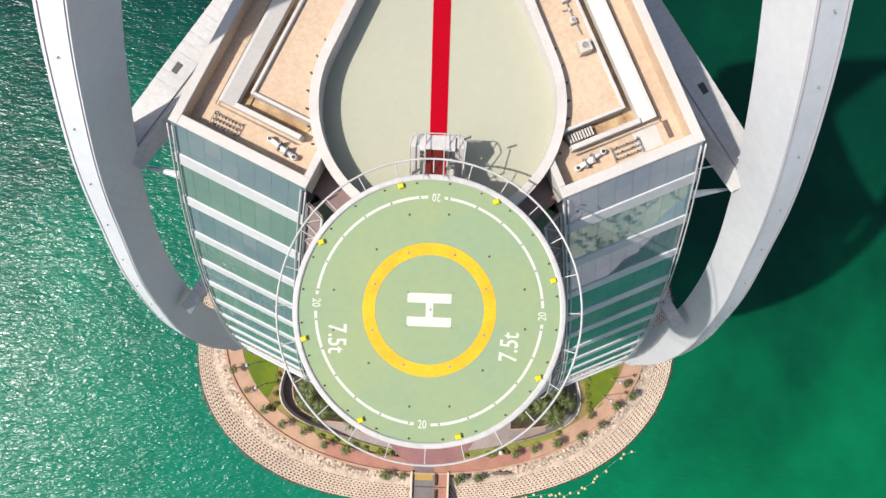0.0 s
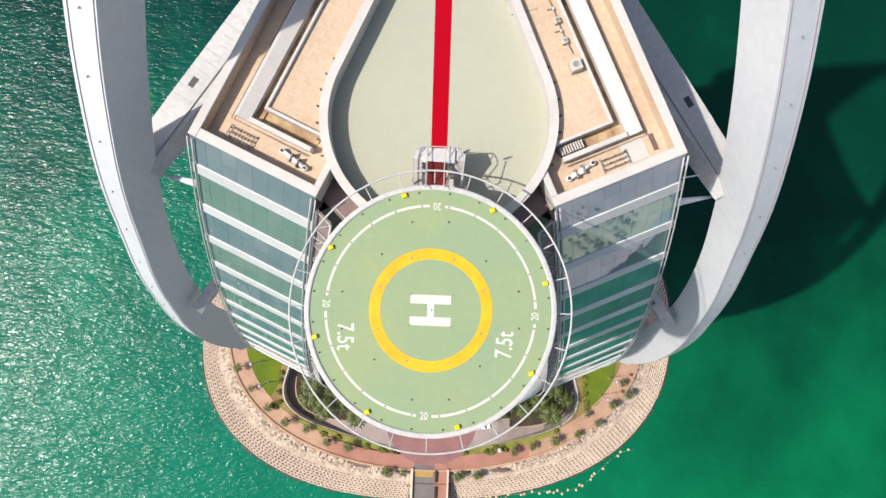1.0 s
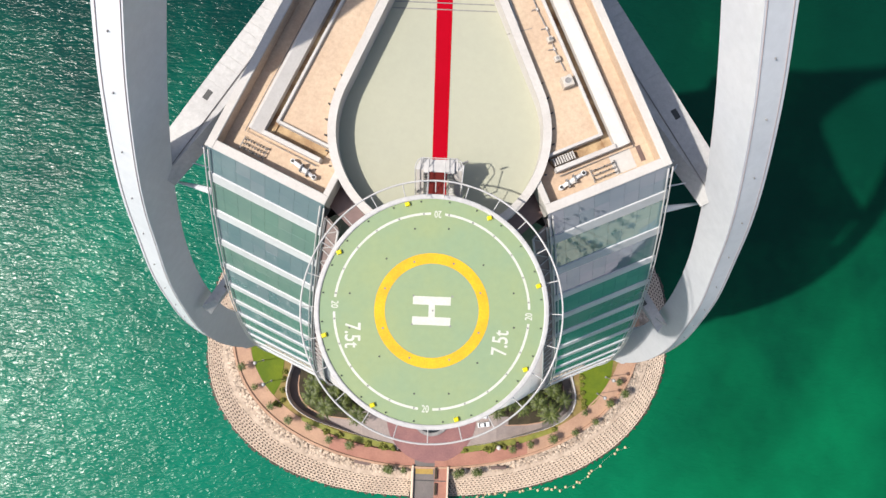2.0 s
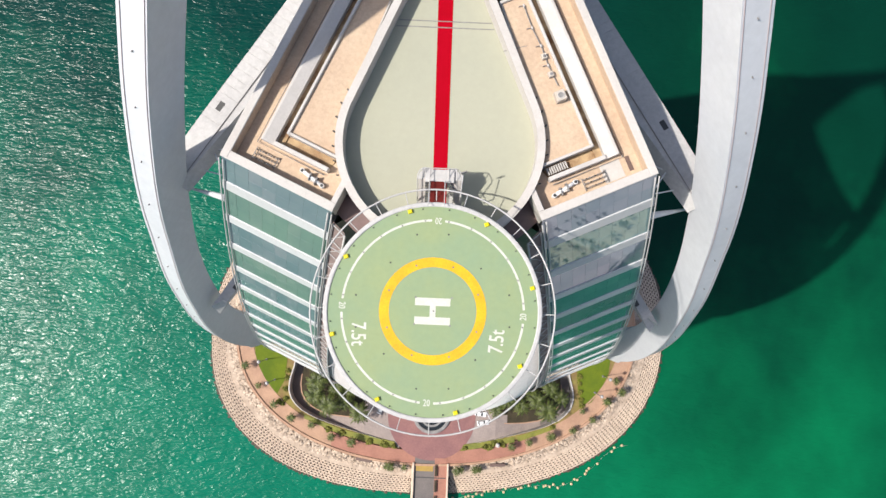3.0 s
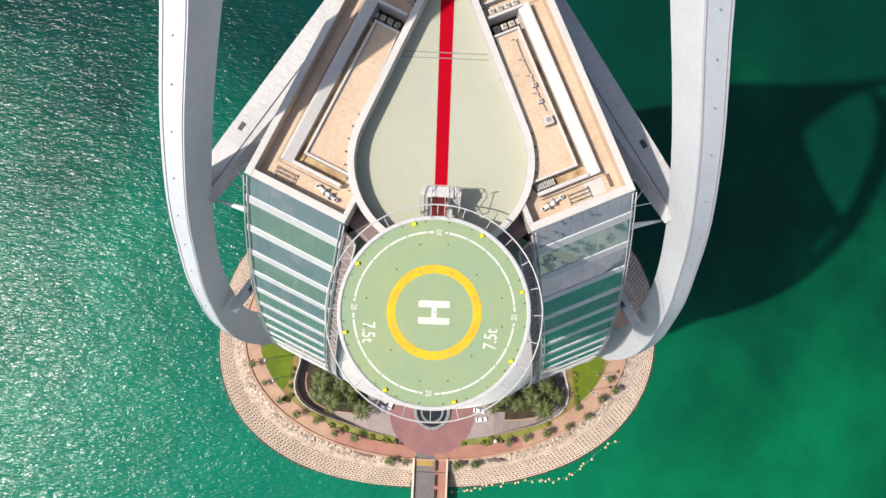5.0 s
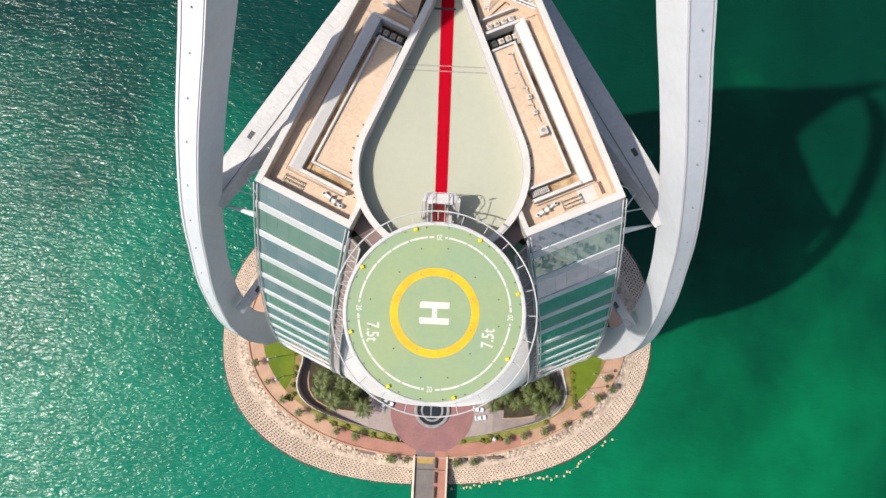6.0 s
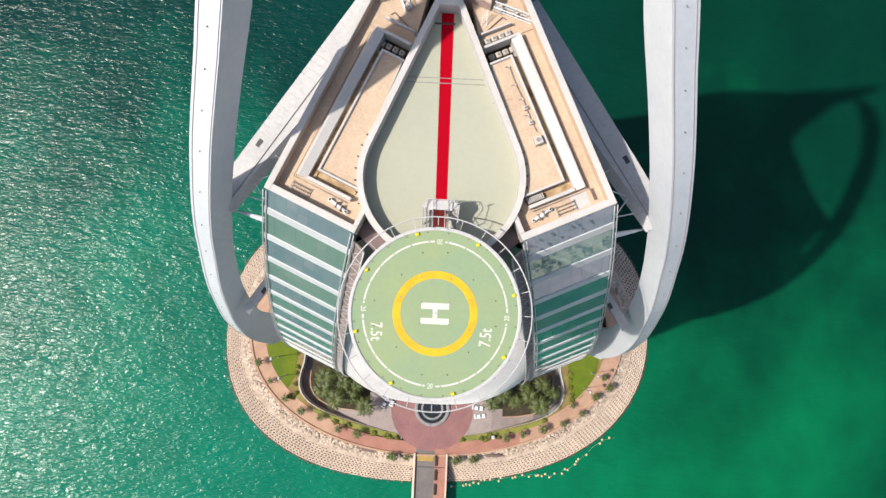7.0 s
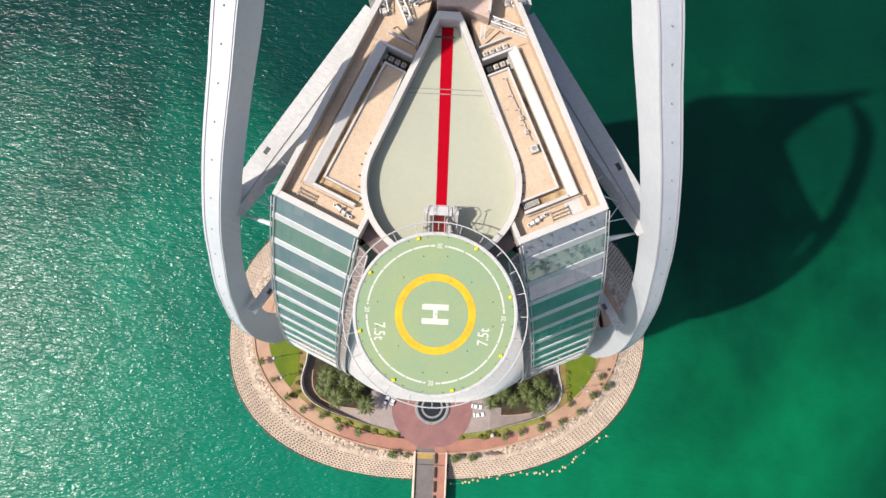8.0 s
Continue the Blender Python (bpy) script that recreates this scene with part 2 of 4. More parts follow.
def strip(inner, outer, z0, z1, closed=False):
    """A wall of thickness between two plan lines of the same count."""
    n = len(inner)
    vs = [(x, y, z0) for x, y in inner] + [(x, y, z0) for x, y in outer] + [(x, y, z1) for x, y in outer] + [(x, y, z1) for x, y in inner]
    fs = []
    for i in range(n if closed else n - 1):
        j = (i + 1) % n
        for k in range(4):
            l = (k + 1) % 4
            fs.append((k * n + i, l * n + i, l * n + j, k * n + j))
    if not closed:
        fs += [(0, 3 * n, 2 * n, n), (n - 1, 2 * n - 1, 3 * n - 1, 4 * n - 1)]
    return vs, fs


def tube(points, r, sides=8, closed=False, r_end=None):
    pts = [Vector(p) for p in points]
    vs, fs, n = [], [], len(pts)
    for i, p in enumerate(pts):
        a = pts[i - 1] if (i or closed) else p
        b = pts[(i + 1) % n] if (i < n - 1 or closed) else p
        d = (b - a).normalized()
        u = d.cross(Vector((0, 0, 1)))
        u = u.normalized() if u.length > 1e-4 else Vector((1, 0, 0))
        v = d.cross(u)
        rr = r if r_end is None else r + (r_end - r) * i / (n - 1)
        vs += [p + (u * math.cos(2 * math.pi * k / sides) + v * math.sin(2 * math.pi * k / sides)) * rr for k in range(sides)]
    for i in range(n if closed else n - 1):
        j = (i + 1) % n
        fs += [(i * sides + k, i * sides + (k + 1) % sides, j * sides + (k + 1) % sides, j * sides + k) for k in range(sides)]
    if not closed:
        fs += [tuple(range(sides))[::-1], tuple((n - 1) * sides + k for k in range(sides))]
    return vs, fs


def loft(rings, cap=True):
    n, m = len(rings[0]), len(rings)
    vs = [tuple(p) for r in rings for p in r]
    fs = [(k * n + i, k * n + (i + 1) % n, (k + 1) * n + (i + 1) % n, (k + 1) * n + i) for k in range(m - 1) for i in range(n)]
    if cap:
        fs += [tuple(range(n))[::-1], tuple((m - 1) * n + i for i in range(n))]
    return vs, fs


def sheet(grid):
    """A surface over rows of points."""
    n = len(grid[0])
    return [tuple(p) for r in grid for p in r], [(i * n + j, i * n + j + 1, (i + 1) * n + j + 1, (i + 1) * n + j) for i in range(len(grid) - 1) for j in range(n - 1)]


def spin(profile, sides=64, cx=0.0, cy=0.0):
    """A solid of revolution: profile of (radius, height) from the axis below to the axis above."""
    return loft([[(cx + r * math.cos(2 * math.pi * k / sides), cy + r * math.sin(2 * math.pi * k / sides), z) for k in range(sides)] for r, z in profile])


def lettering(text, size, x, y, z, turn, squeeze=1.0):
    """The flat outline of a text, centred at a place, as vertices and faces."""
    cu = bpy.data.curves.new("lettering", 'FONT')
    cu.body, cu.size, cu.align_x, cu.align_y, cu.offset, cu.resolution_u = text, size, 'CENTER', 'CENTER', 0.012 * size, 3
    ob = new("lettering", cu)
    bpy.context.view_layer.update()
    me = ob.evaluated_get(bpy.context.evaluated_depsgraph_get()).to_mesh()
    c, s = math.cos(radians(turn)), math.sin(radians(turn))
    vs = [(x + c * v.co.x * squeeze - s * v.co.y, y + s * v.co.x * squeeze + c * v.co.y, z) for v in me.vertices]
    fs = [tuple(p.vertices) for p in me.polygons]
    bpy.data.objects.remove(ob)
    bpy.data.curves.remove(cu)
    return vs, fs


# ---- plan of the tower ----
VEE = radians(24.5)
VS, VC = math.sin(VEE), math.cos(VEE)
WING = 15.2


def wing_at(side, s, w):
    """Plan of a point of a wing: s ahead of its roof's front edge, w inwards from its outer wall."""
    return side * (26.45 + s * VS - w * VC), 18.87 - s * VC - w * VS


def wing_box(side, s0, s1, w0, w1, z0, z1, b=0.06):
    return bevel_prism([wing_at(side, s, w) for s, w in ((s0, w0), (s1, w0), (s1, w1), (s0, w1))], z0, z1, b)


BULGE_Z = (4, 50, 70, 85, 95, 105, 114, 121.2, 128.4, 135.57, 142.74, 149.91, 157.08, 164.25, 171.42, 178.59, 185.76, 192.93, 200.1, 205.2)
BULGE_S = (18, 30.0, 33.4, 34.5, 34.5, 33.9, 33.0, 31.9, 30.5, 28.78, 26.78, 24.53, 22.08, 19.43, 16.58, 13.53, 10.23, 6.68, 2.88, 0.0)


def bulge(z):
    return float(np.interp(z, BULGE_Z, BULGE_S))


def arch_at(side, s, z, out):
    """A point of an arch, which runs beside its wing and leans in at its head: out is the distance outwards from its inner face."""
    reach = 39.3 + out - 0.05 * min(35, max(0, z - 190))
    return side * (reach * VC + s * VS), 1.25 + reach * VS - s * VC, z


TEAR_Y, TEAR_R, TEAR_TIP = 21.55, 11.75, 51.55


def tear_line(grow, n=28, closed=True):
    """The drop-shaped plan of the roof court, from its tip round its round end and back."""
    r, d = TEAR_R + grow, TEAR_TIP - TEAR_Y
    half = math.asin(TEAR_R / d)
    tip = TEAR_TIP + grow / math.sin(half)
    cut = min(tip - 0.1, 48.2 + grow)
    x = (tip - cut) * math.tan(half)
    a0 = math.degrees(half)
    pts = [(x, cut)] + [tuple(p) for p in arc(0, TEAR_Y, r, a0, -180 - a0, n)] + [(-x, cut)]
    return pts


# ---- sea and island ----
def sea():
    g = [(-3500, -3500, 0), (3500, -3500, 0), (3500, 3500, 0), (-3500, 3500, 0)]
    structure("water", (g, [(0, 1, 2, 3)]), M_WATER, "green sea water with small wind waves", "sea")


def shore(a, b, t):
    """A point of the island's rounded outline; the outer rings are squarer and swell towards one corner."""
    f = min(1, max(0, (a - 60.5) / 9.5))
    k = 2 / (2.09 + 0.25 * f)
    c, s = math.cos(t), math.sin(t)
    x = 0.9 + 0.3 * f + a * math.copysign(abs(c) ** k, c)
    return x, 28 + b * math.copysign(abs(s) ** k, s) + (0.023 + 0.016 * f) * x


def oval(a, b, n=160):
    return [shore(a, b, 2 * math.pi * i / n) for i in range(n)]


def resample(pts, n):
    """The same plan line cut into n even steps."""
    p = np.array(pts, float)
    d = np.concatenate([[0], np.cumsum(np.hypot(*np.diff(p, axis=0).T))])
    u = np.linspace(0, d[-1], n + 1)
    return [(float(np.interp(k, d, p[:, 0])), float(np.interp(k, d, p[:, 1]))) for k in u]


RAMP = ((41.8, 30), (41.9, 20), (42.2, 16.5), (43.1, 13.2), (43.5, 11), (43.4, 8.8), (42.7, 6.8), (41.4, 5.0), (39.4, 3.3), (36.8, 1.9), (34, 0.7), (29.5, -0.7), (23.5, -2.3), (13.2, -4.9))
BED = ((39.6, 14), (39.8, 11), (39.4, 8.4), (38.2, 6.2), (36.2, 4.4), (33, 2.8), (29, 2.0), (24, 1.6), (16, 1.6), (14.5, 6), (17, 12), (30, 17), (39, 18))


def rock(r, squash=0.75):
    """The corners and faces of one rough stone."""
    g = (1 + 5 ** 0.5) / 2
    vs = [(-1, g, 0), (1, g, 0), (-1, -g, 0), (1, -g, 0), (0, -1, g), (0, 1, g), (0, -1, -g), (0, 1, -g), (g, 0, -1), (g, 0, 1), (-g, 0, -1), (-g, 0, 1)]
    fs = [(0, 11, 5), (0, 5, 1), (0, 1, 7), (0, 7, 10), (0, 10, 11), (1, 5, 9), (5, 11, 4), (11, 10, 2), (10, 7, 6), (7, 1, 8),
          (3, 9, 4), (3, 4, 2), (3, 2, 6), (3, 6, 8), (3, 8, 9), (4, 9, 5), (2, 4, 11), (6, 2, 10), (8, 6, 7), (9, 8, 1)]
    k = r / 1.9
    a = random.uniform(0, 6.28)
    c, s = math.cos(a), math.sin(a)
    out = []
    for x, y, z in vs:
        f = k * random.uniform(0.75, 1.2)
        x, y, z = x * f * random.uniform(0.9, 1.15), y * f, z * f * squash
        out.append((c * x - s * y, s * x + c * y, z))
    return out, fs


def island():
    rings = [(70.6, 49.4, -2.0), (70.0, 48.75, 0.0), (65.0, 43.6, 2.0), (61.4, 40.1, 2.6), (56.0, 35.0, 2.6), (55.9, 34.9, 0.2)]
    # dark ground colour stands in for shade inside the hollow blocks
    ground = structure("ground", loft([[(x, y, z) for x, y in oval(a, b)] for a, b, z in rings]), M_WET_SHADED_ROCK, "low oval island with a stone sea wall", "island")
    structure("bank", strip(oval(61.3, 40.0), oval(64.9, 43.5), 1.8, 2.72, True), M_ROCK, "pale rubble bank behind the sea wall", "bank")
    structure("pavement", strip(oval(56.6, 35.6), oval(60.7, 39.4), 3.3, 4.0, True), M_PAVE, "pink paved walk round the island", "pavement")
    structure("kerb", strip(oval(60.7, 39.4), oval(61.3, 40.0), 3.3, 4.4, True), M_PAVE, "low pinkish kerb wall along the walk", "kerb")
    gap = lambda a, b: sorted([p for p in oval(a, b, 320) if p[1] > -2.2], key=lambda p: (math.atan2(p[1] - 28, p[0]) + math.pi / 2) % (2 * math.pi))
    structure("garden_edge", strip(resample(gap(56.2, 35.2), 150), resample(gap(56.6, 35.6), 150), 3.3, 4.15), M_PAVE, "pale kerb between walk and garden", "kerb")
    structure("service_floor", prism(oval(55.8, 34.8), 0.3, 0.8), M_ROAD, "sunken grey drive under the tower", "drive")
    front = [p for p in oval(56.2, 35.2, 400) if p[1] < 31]
    for side in (-1, 1):
        line = sorted([p for p in front if side * p[0] > 8.5], key=lambda p: -math.atan2(p[1] - 28, side * p[0]))
        a, b = resample(line, 48), resample([(side * x, y) for x, y in RAMP] + [(side * 10.0, -7.0)], 48)
        structure("garden", strip(b, a, 0.5, 4.02), M_SOIL, "planting ground with bare brown soil", "garden")
        structure("ramp_wall", strip([(x * 0.992, y) for x, y in b[:-4]], b[:-4], 0.5, 4.6), M_PARAPET, "curved pale retaining wall of the drive", "wall")
        q = [(side * x, y) for x, y in BED]
        structure("planting_bed", prism(q, 0.5, 3.2), M_SHADED_SOIL, "raised palm bed with brown soil darkened for shade", "planting bed")
        structure("bed_kerb", strip([(x * 1.0, y) for x, y in q[:9]], [(x + side * 0.3, y - 0.25) for x, y in q[:9]], 0.5, 3.4), M_PAVE, "pale kerb of the palm bed", "kerb")
        for x0, x1, za, zb in ((9, 20, 4.0, 4.0), (20, 34, 4.0, 0.85)):
            y0, y1 = -3.2 if x0 < 20 else -1.2, 8.0 if x0 < 20 else 4.0
            lo = [(side * x, y, 0.4) for x, y in ((x0, -7.0 if x0 < 20 else -3.6), (x1, -3.6 if x0 < 20 else 0.3), (x1, y1), (x0, y1))]
            hi = [(p[0], p[1], z) for p, z in zip(lo, (za, zb, zb, za))]
            structure("drive", hexa(lo, hi) if side > 0 else hexa(lo[::-1], hi[::-1]), M_DRIVE, "pale grey drive beside the forecourt", "drive")
        yard = [(side * x, y) for x, y in ((56.9, 27.5), (41.5, 27.5), (40.0, 46.0), (52.0, 44.0))]
        structure("pavement", prism(yard, 0.6, 3.97), M_PAVE, "pink paved yard behind the garden", "pavement")
        lawn = [(side * x, y) for x, y in ((55.0, 27), (45.0, 27), (44.4, 18.0), (44.8, 12), (46.9, 7.8), (48.9, 8.9), (51.6, 12.6), (54.0, 18))]
        structure("lawn", prism(lawn, 3.9, 4.12), M_LAWN, "mown green lawn beside the walk", "lawn")
        for pts, nm in ((((38.2, 0.6), (27, -3.7), (26.5, -2.1), (38.3, 1.8)), 0), (((26.0, -3.9), (9.6, -7.2), (10.5, -5.2), (25.6, -2.3)), 1)):
            structure("flower_bed", prism([(side * x, y) for x, y in pts], 3.9, 4.3), M_HEDGE, "narrow planted strip along the drive", "flower bed")
    c = [p for p in oval(60.6, 39.3, 480) if abs(p[0]) < 30 and p[1] < 20]
    d = [p for p in oval(55.4, 35.6, 480) if abs(p[0]) < 30 and p[1] < 20]
    c, d = resample(sorted(c), 40), resample(sorted(d), 40)
    structure("pavement", strip(c, d, 3.5, 4.03), M_REDPAVE, "red paved forecourt strip by the bridge", "pavement")
    structure("plaza", prism(arc(0.5, 3.0, 13.1, 0, 354, 59), 0.5, 4.08), M_PLAZA, "round maroon paved forecourt", "plaza")
    structure("plaza_edge", strip(arc(0.5, 3.0, 13.1, 0, 360, 60), arc(0.5, 3.0, 13.35, 0, 360, 60), 0.5, 4.1), M_PLAZA, "maroon ring round the forecourt", "kerb")
    f = thing("fountain", (0.5, 3.3, 4.05), "round grey stone fountain with dark water", "fountain")
    n = 48
    prof = [(4.7, 4.0), (5.7, 4.0), (5.7, 4.7), (5.5, 4.8), (4.9, 4.8), (4.7, 4.7)]
    part("basin_rim", loft([[(0.5 + r * math.cos(6.2832 * k / n), 3.3 + r * math.sin(6.2832 * k / n), z) for k in range(n)] for r, z in prof + prof[:1]], False), M_GREY, f, "grey stone rim")
    part("pool", spin([(0.02, 4.05), (4.75, 4.05), (4.75, 4.4), (0.02, 4.4)], n, 0.5, 3.3), M_CARGLASS, f, "dark still water")
    part("inner_ring", loft([[(0.5 + r * math.cos(6.2832 * k / n), 3.3 + r * math.sin(6.2832 * k / n), z) for k in range(n)] for r, z in ((3.0, 4.3), (3.6, 4.3), (3.6, 4.75), (3.0, 4.75), (3.0, 4.3))], False), M_GREY, f, "grey inner ring")
    return ground


def bridge():
    structure("bridge", prism([(-4.9, -420), (6.3, -420), (6.3, -10.6), (-4.9, -10.6)], 2.4, 3.9), M_CONCRETE, "long concrete bridge deck over the sea", "bridge")
    structure("road", prism([(-4.0, -420), (2.0, -420), (2.0, -9.6), (-4.0, -9.6)], 3.8, 4.04), M_ROAD, "grey asphalt bridge road", "road")
    structure("pavement", prism([(2.0, -420), (5.7, -420), (5.7, -9.6), (2.0, -9.6)], 3.8, 4.12), M_REDPAVE, "red paved footway of the bridge", "pavement")
    structure("road_marking", prism([(-3.6, -13.6), (1.6, -13.6), (1.6, -11.6), (-3.6, -11.6)], 4.0, 4.055), M_OCHRE, "ochre painted box on the road", "road marking")
    structure("road_joint", prism([(-4.0, -15.6), (5.5, -15.6), (5.5, -15.3), (-4.0, -15.3)], 4.1, 4.15), M_DARK, "dark expansion joint across the bridge", "joint")
    for x in (-4.45, 5.95):
        structure("railing", prism([(x - 0.24, -420), (x + 0.24, -420), (x + 0.24, -11), (x - 0.24, -11)], 3.8, 4.9), M_CONCRETE, "pale bridge parapet", "railing")
    for k in range(14):
        y = -11.6 - 4.6 * k
        p = thing("planter", (2.45, y - 1.6, 4), "long brown planter box on the bridge", "planter", "planters on the bridge")
        part("box", block(2.45, y - 1.6, 3.9, 0.75, 3.4, 0.9, 0, 0.05), M_BROWNWALL, p, "brown box")
        part("soil", block(2.45, y - 1.6, 4.7, 0.5, 3.1, 0.18), M_SHADED_SOIL, p)


# ---- the tower ----
LEVELS = [200.1 - 7.17 * k for k in range(26)]
BAND = 0.74


def pane_geo(side, z0, z1, w0, w1, deep, jitter=0.0):
    j = lambda: random.uniform(-jitter, jitter)
    q = [(bulge(z) - deep + j(), w, z) for z, w in ((z0, w0), (z0, w1), (z1, w1), (z1, w0))]
    f = [(*wing_at(side, s, w), z) for s, w, z in q]
    g = [(*wing_at(side, s - 0.12, w), z) for s, w, z in q]
    order = [(0, 1, 2, 3), (7, 6, 5, 4), (0, 4, 5, 1), (1, 5, 6, 2), (2, 6, 7, 3), (3, 7, 4, 0)]
    return f + g, (order if side < 0 else [p[::-1] for p in order])


def tower():
    t = thing("hotel_tower", (0, 22, 4), "tall white sail-shaped hotel tower with green glass bands", "hotel tower")
    for side in (-1, 1):
        rings = []
        for z in [4, 20, 40, 60, 75, 85, 95, 103, 110, 118, 126, 134, 142, 150, 158, 166, 174, 182, 190.4, 200.2]:
            s = bulge(z) - 0.75
            ring = [wing_at(side, a, w) for a, w in ((s, 0.15), (s, WING - 0.15), (-27, WING - 0.15), (-39, 6.0), (-39, 0.15))]
            rings.append([(x, y, z) for x, y in (ring if side < 0 else ring[::-1])])
        part("wing_wall", loft(rings), M_WHITE, t, "white clad wing wall")
        for k, z in enumerate(LEVELS):
            za, zb = z - BAND, z + BAND
            q = [(bulge(za) + 0.06, za), (bulge(zb) + 0.06, zb), (bulge(zb) - 0.6, zb), (bulge(za) - 0.6, za)]
            a, b = [[(*wing_at(side, s, w), zz) for s, zz in q] for w in (0, WING)]
            part("floor_band", loft([a, b] if side > 0 else [b, a]), M_BAND, t, "white spandrel band")
        for k, z in enumerate(LEVELS):
            z0, z1 = z + BAND, (205.0 if k == 0 else LEVELS[k - 1] - BAND)
            row = part("glass_row", pane_geo(side, z0 - 0.1, z1 + 0.1, 0.02, WING - 0.02, 0.3), M_GREY, t, "grey frame behind green glazing")
            if k > 12:
                part("pane", pane_geo(side, z0, z1, 0.1, WING - 0.1, 0.1), M_GLASS[k % 2 * (1 if side < 0 else 2)], row)
                continue
            cols, lines = 8, 2
            for i in range(cols):
                for j in range(lines):
                    w0, w1 = WING * i / cols + 0.012, WING * (i + 1) / cols - 0.012
                    h0, h1 = z0 + (z1 - z0) * j / lines + 0.012, z0 + (z1 - z0) * (j + 1) / lines - 0.012
                    part("pane", pane_geo(side, h0, h1, w0, w1, 0.1, 0.004), M_GLASS[k % 2 * (1 if side < 0 else 2)], row)
        for w in (-0.1, 0.42, WING - 0.42, WING + 0.1):
            pts = [(*wing_at(side, bulge(z) + 0.2, w), z) for z in np.linspace(60, 204.9, 60)]
            part("edge_tube", tube(pts, 0.1, 6), M_WHITE, t, "thin white edge tube", True)
        # the ladder-like truss that holds the edge of the fabric
        rails = []
        for w, o in ((WING + 0.25, -0.3), (WING + 2.3, 0.4)):
            rails.append([Vector((*wing_at(side, bulge(z) + o, w), z)) for z in np.linspace(70, 202.5, 44)])
            part("truss_rail", tube(rails[-1], 0.15, 6), M_WHITE, t, "white tubular rail", True)
        back = Vector((0, 0.25, 0))
        web = [[a + back, b + back, b + back * 1.5, a + back * 1.5] for a, b in zip(*rails)]
        part("mesh_web", loft(web if side > 0 else [r[::-1] for r in web]), M_MESH, t, "brownish mesh web between the rails")
        rungs = [tube([rails[0][i], rails[1][i]], 0.07, 5) for i in range(0, 44)]
        rungs += [tube([rails[0][i], rails[1][i + 1]], 0.05, 5) for i in range(0, 43)]
        part("truss_lattice", join(*rungs), M_WHITE, t, "white truss lattice", kind="stuff")
    # the fabric front between the wings, in strips with seams between them
    for k, (low, high, n, name, m, label) in itertools.product(range(13), ((6, 174, 40, "fabric_strip", M_SAIL, "white woven fabric strip"), (174.1, 201, 9, "glazing_strip", M_ATRIUM, "brown atrium glazing strip"))):
        grid = []
        for z in np.linspace(low, high, n):
            xe, ye = wing_at(1, bulge(z) - 0.9, WING)
            b = float(np.interp(z, (4, 80, 116, 129, 142, 160, 177, 203), (7.0, 9.0, 8.6, 7.6, 6.0, 3.0, 0.4, -3.5)))
            us = np.linspace(-1 + 2 * k / 13 + 0.0003, -1 + 2 * (k + 1) / 13 - 0.0003, 5)
            grid.append([(xe * u, ye - b * (1 - abs(u) ** 2.7), z) for u in us])
        part(name, sheet(grid), m, t, label, True)
    part("atrium_roof", prism([(-13.0, 13.2), (-9, 9.5), (9, 9.5), (13.0, 13.2), (9, 21), (-9, 21)], 195.0, 201.3), M_ATRIUM, t, "brown glazed atrium roof")
    return t


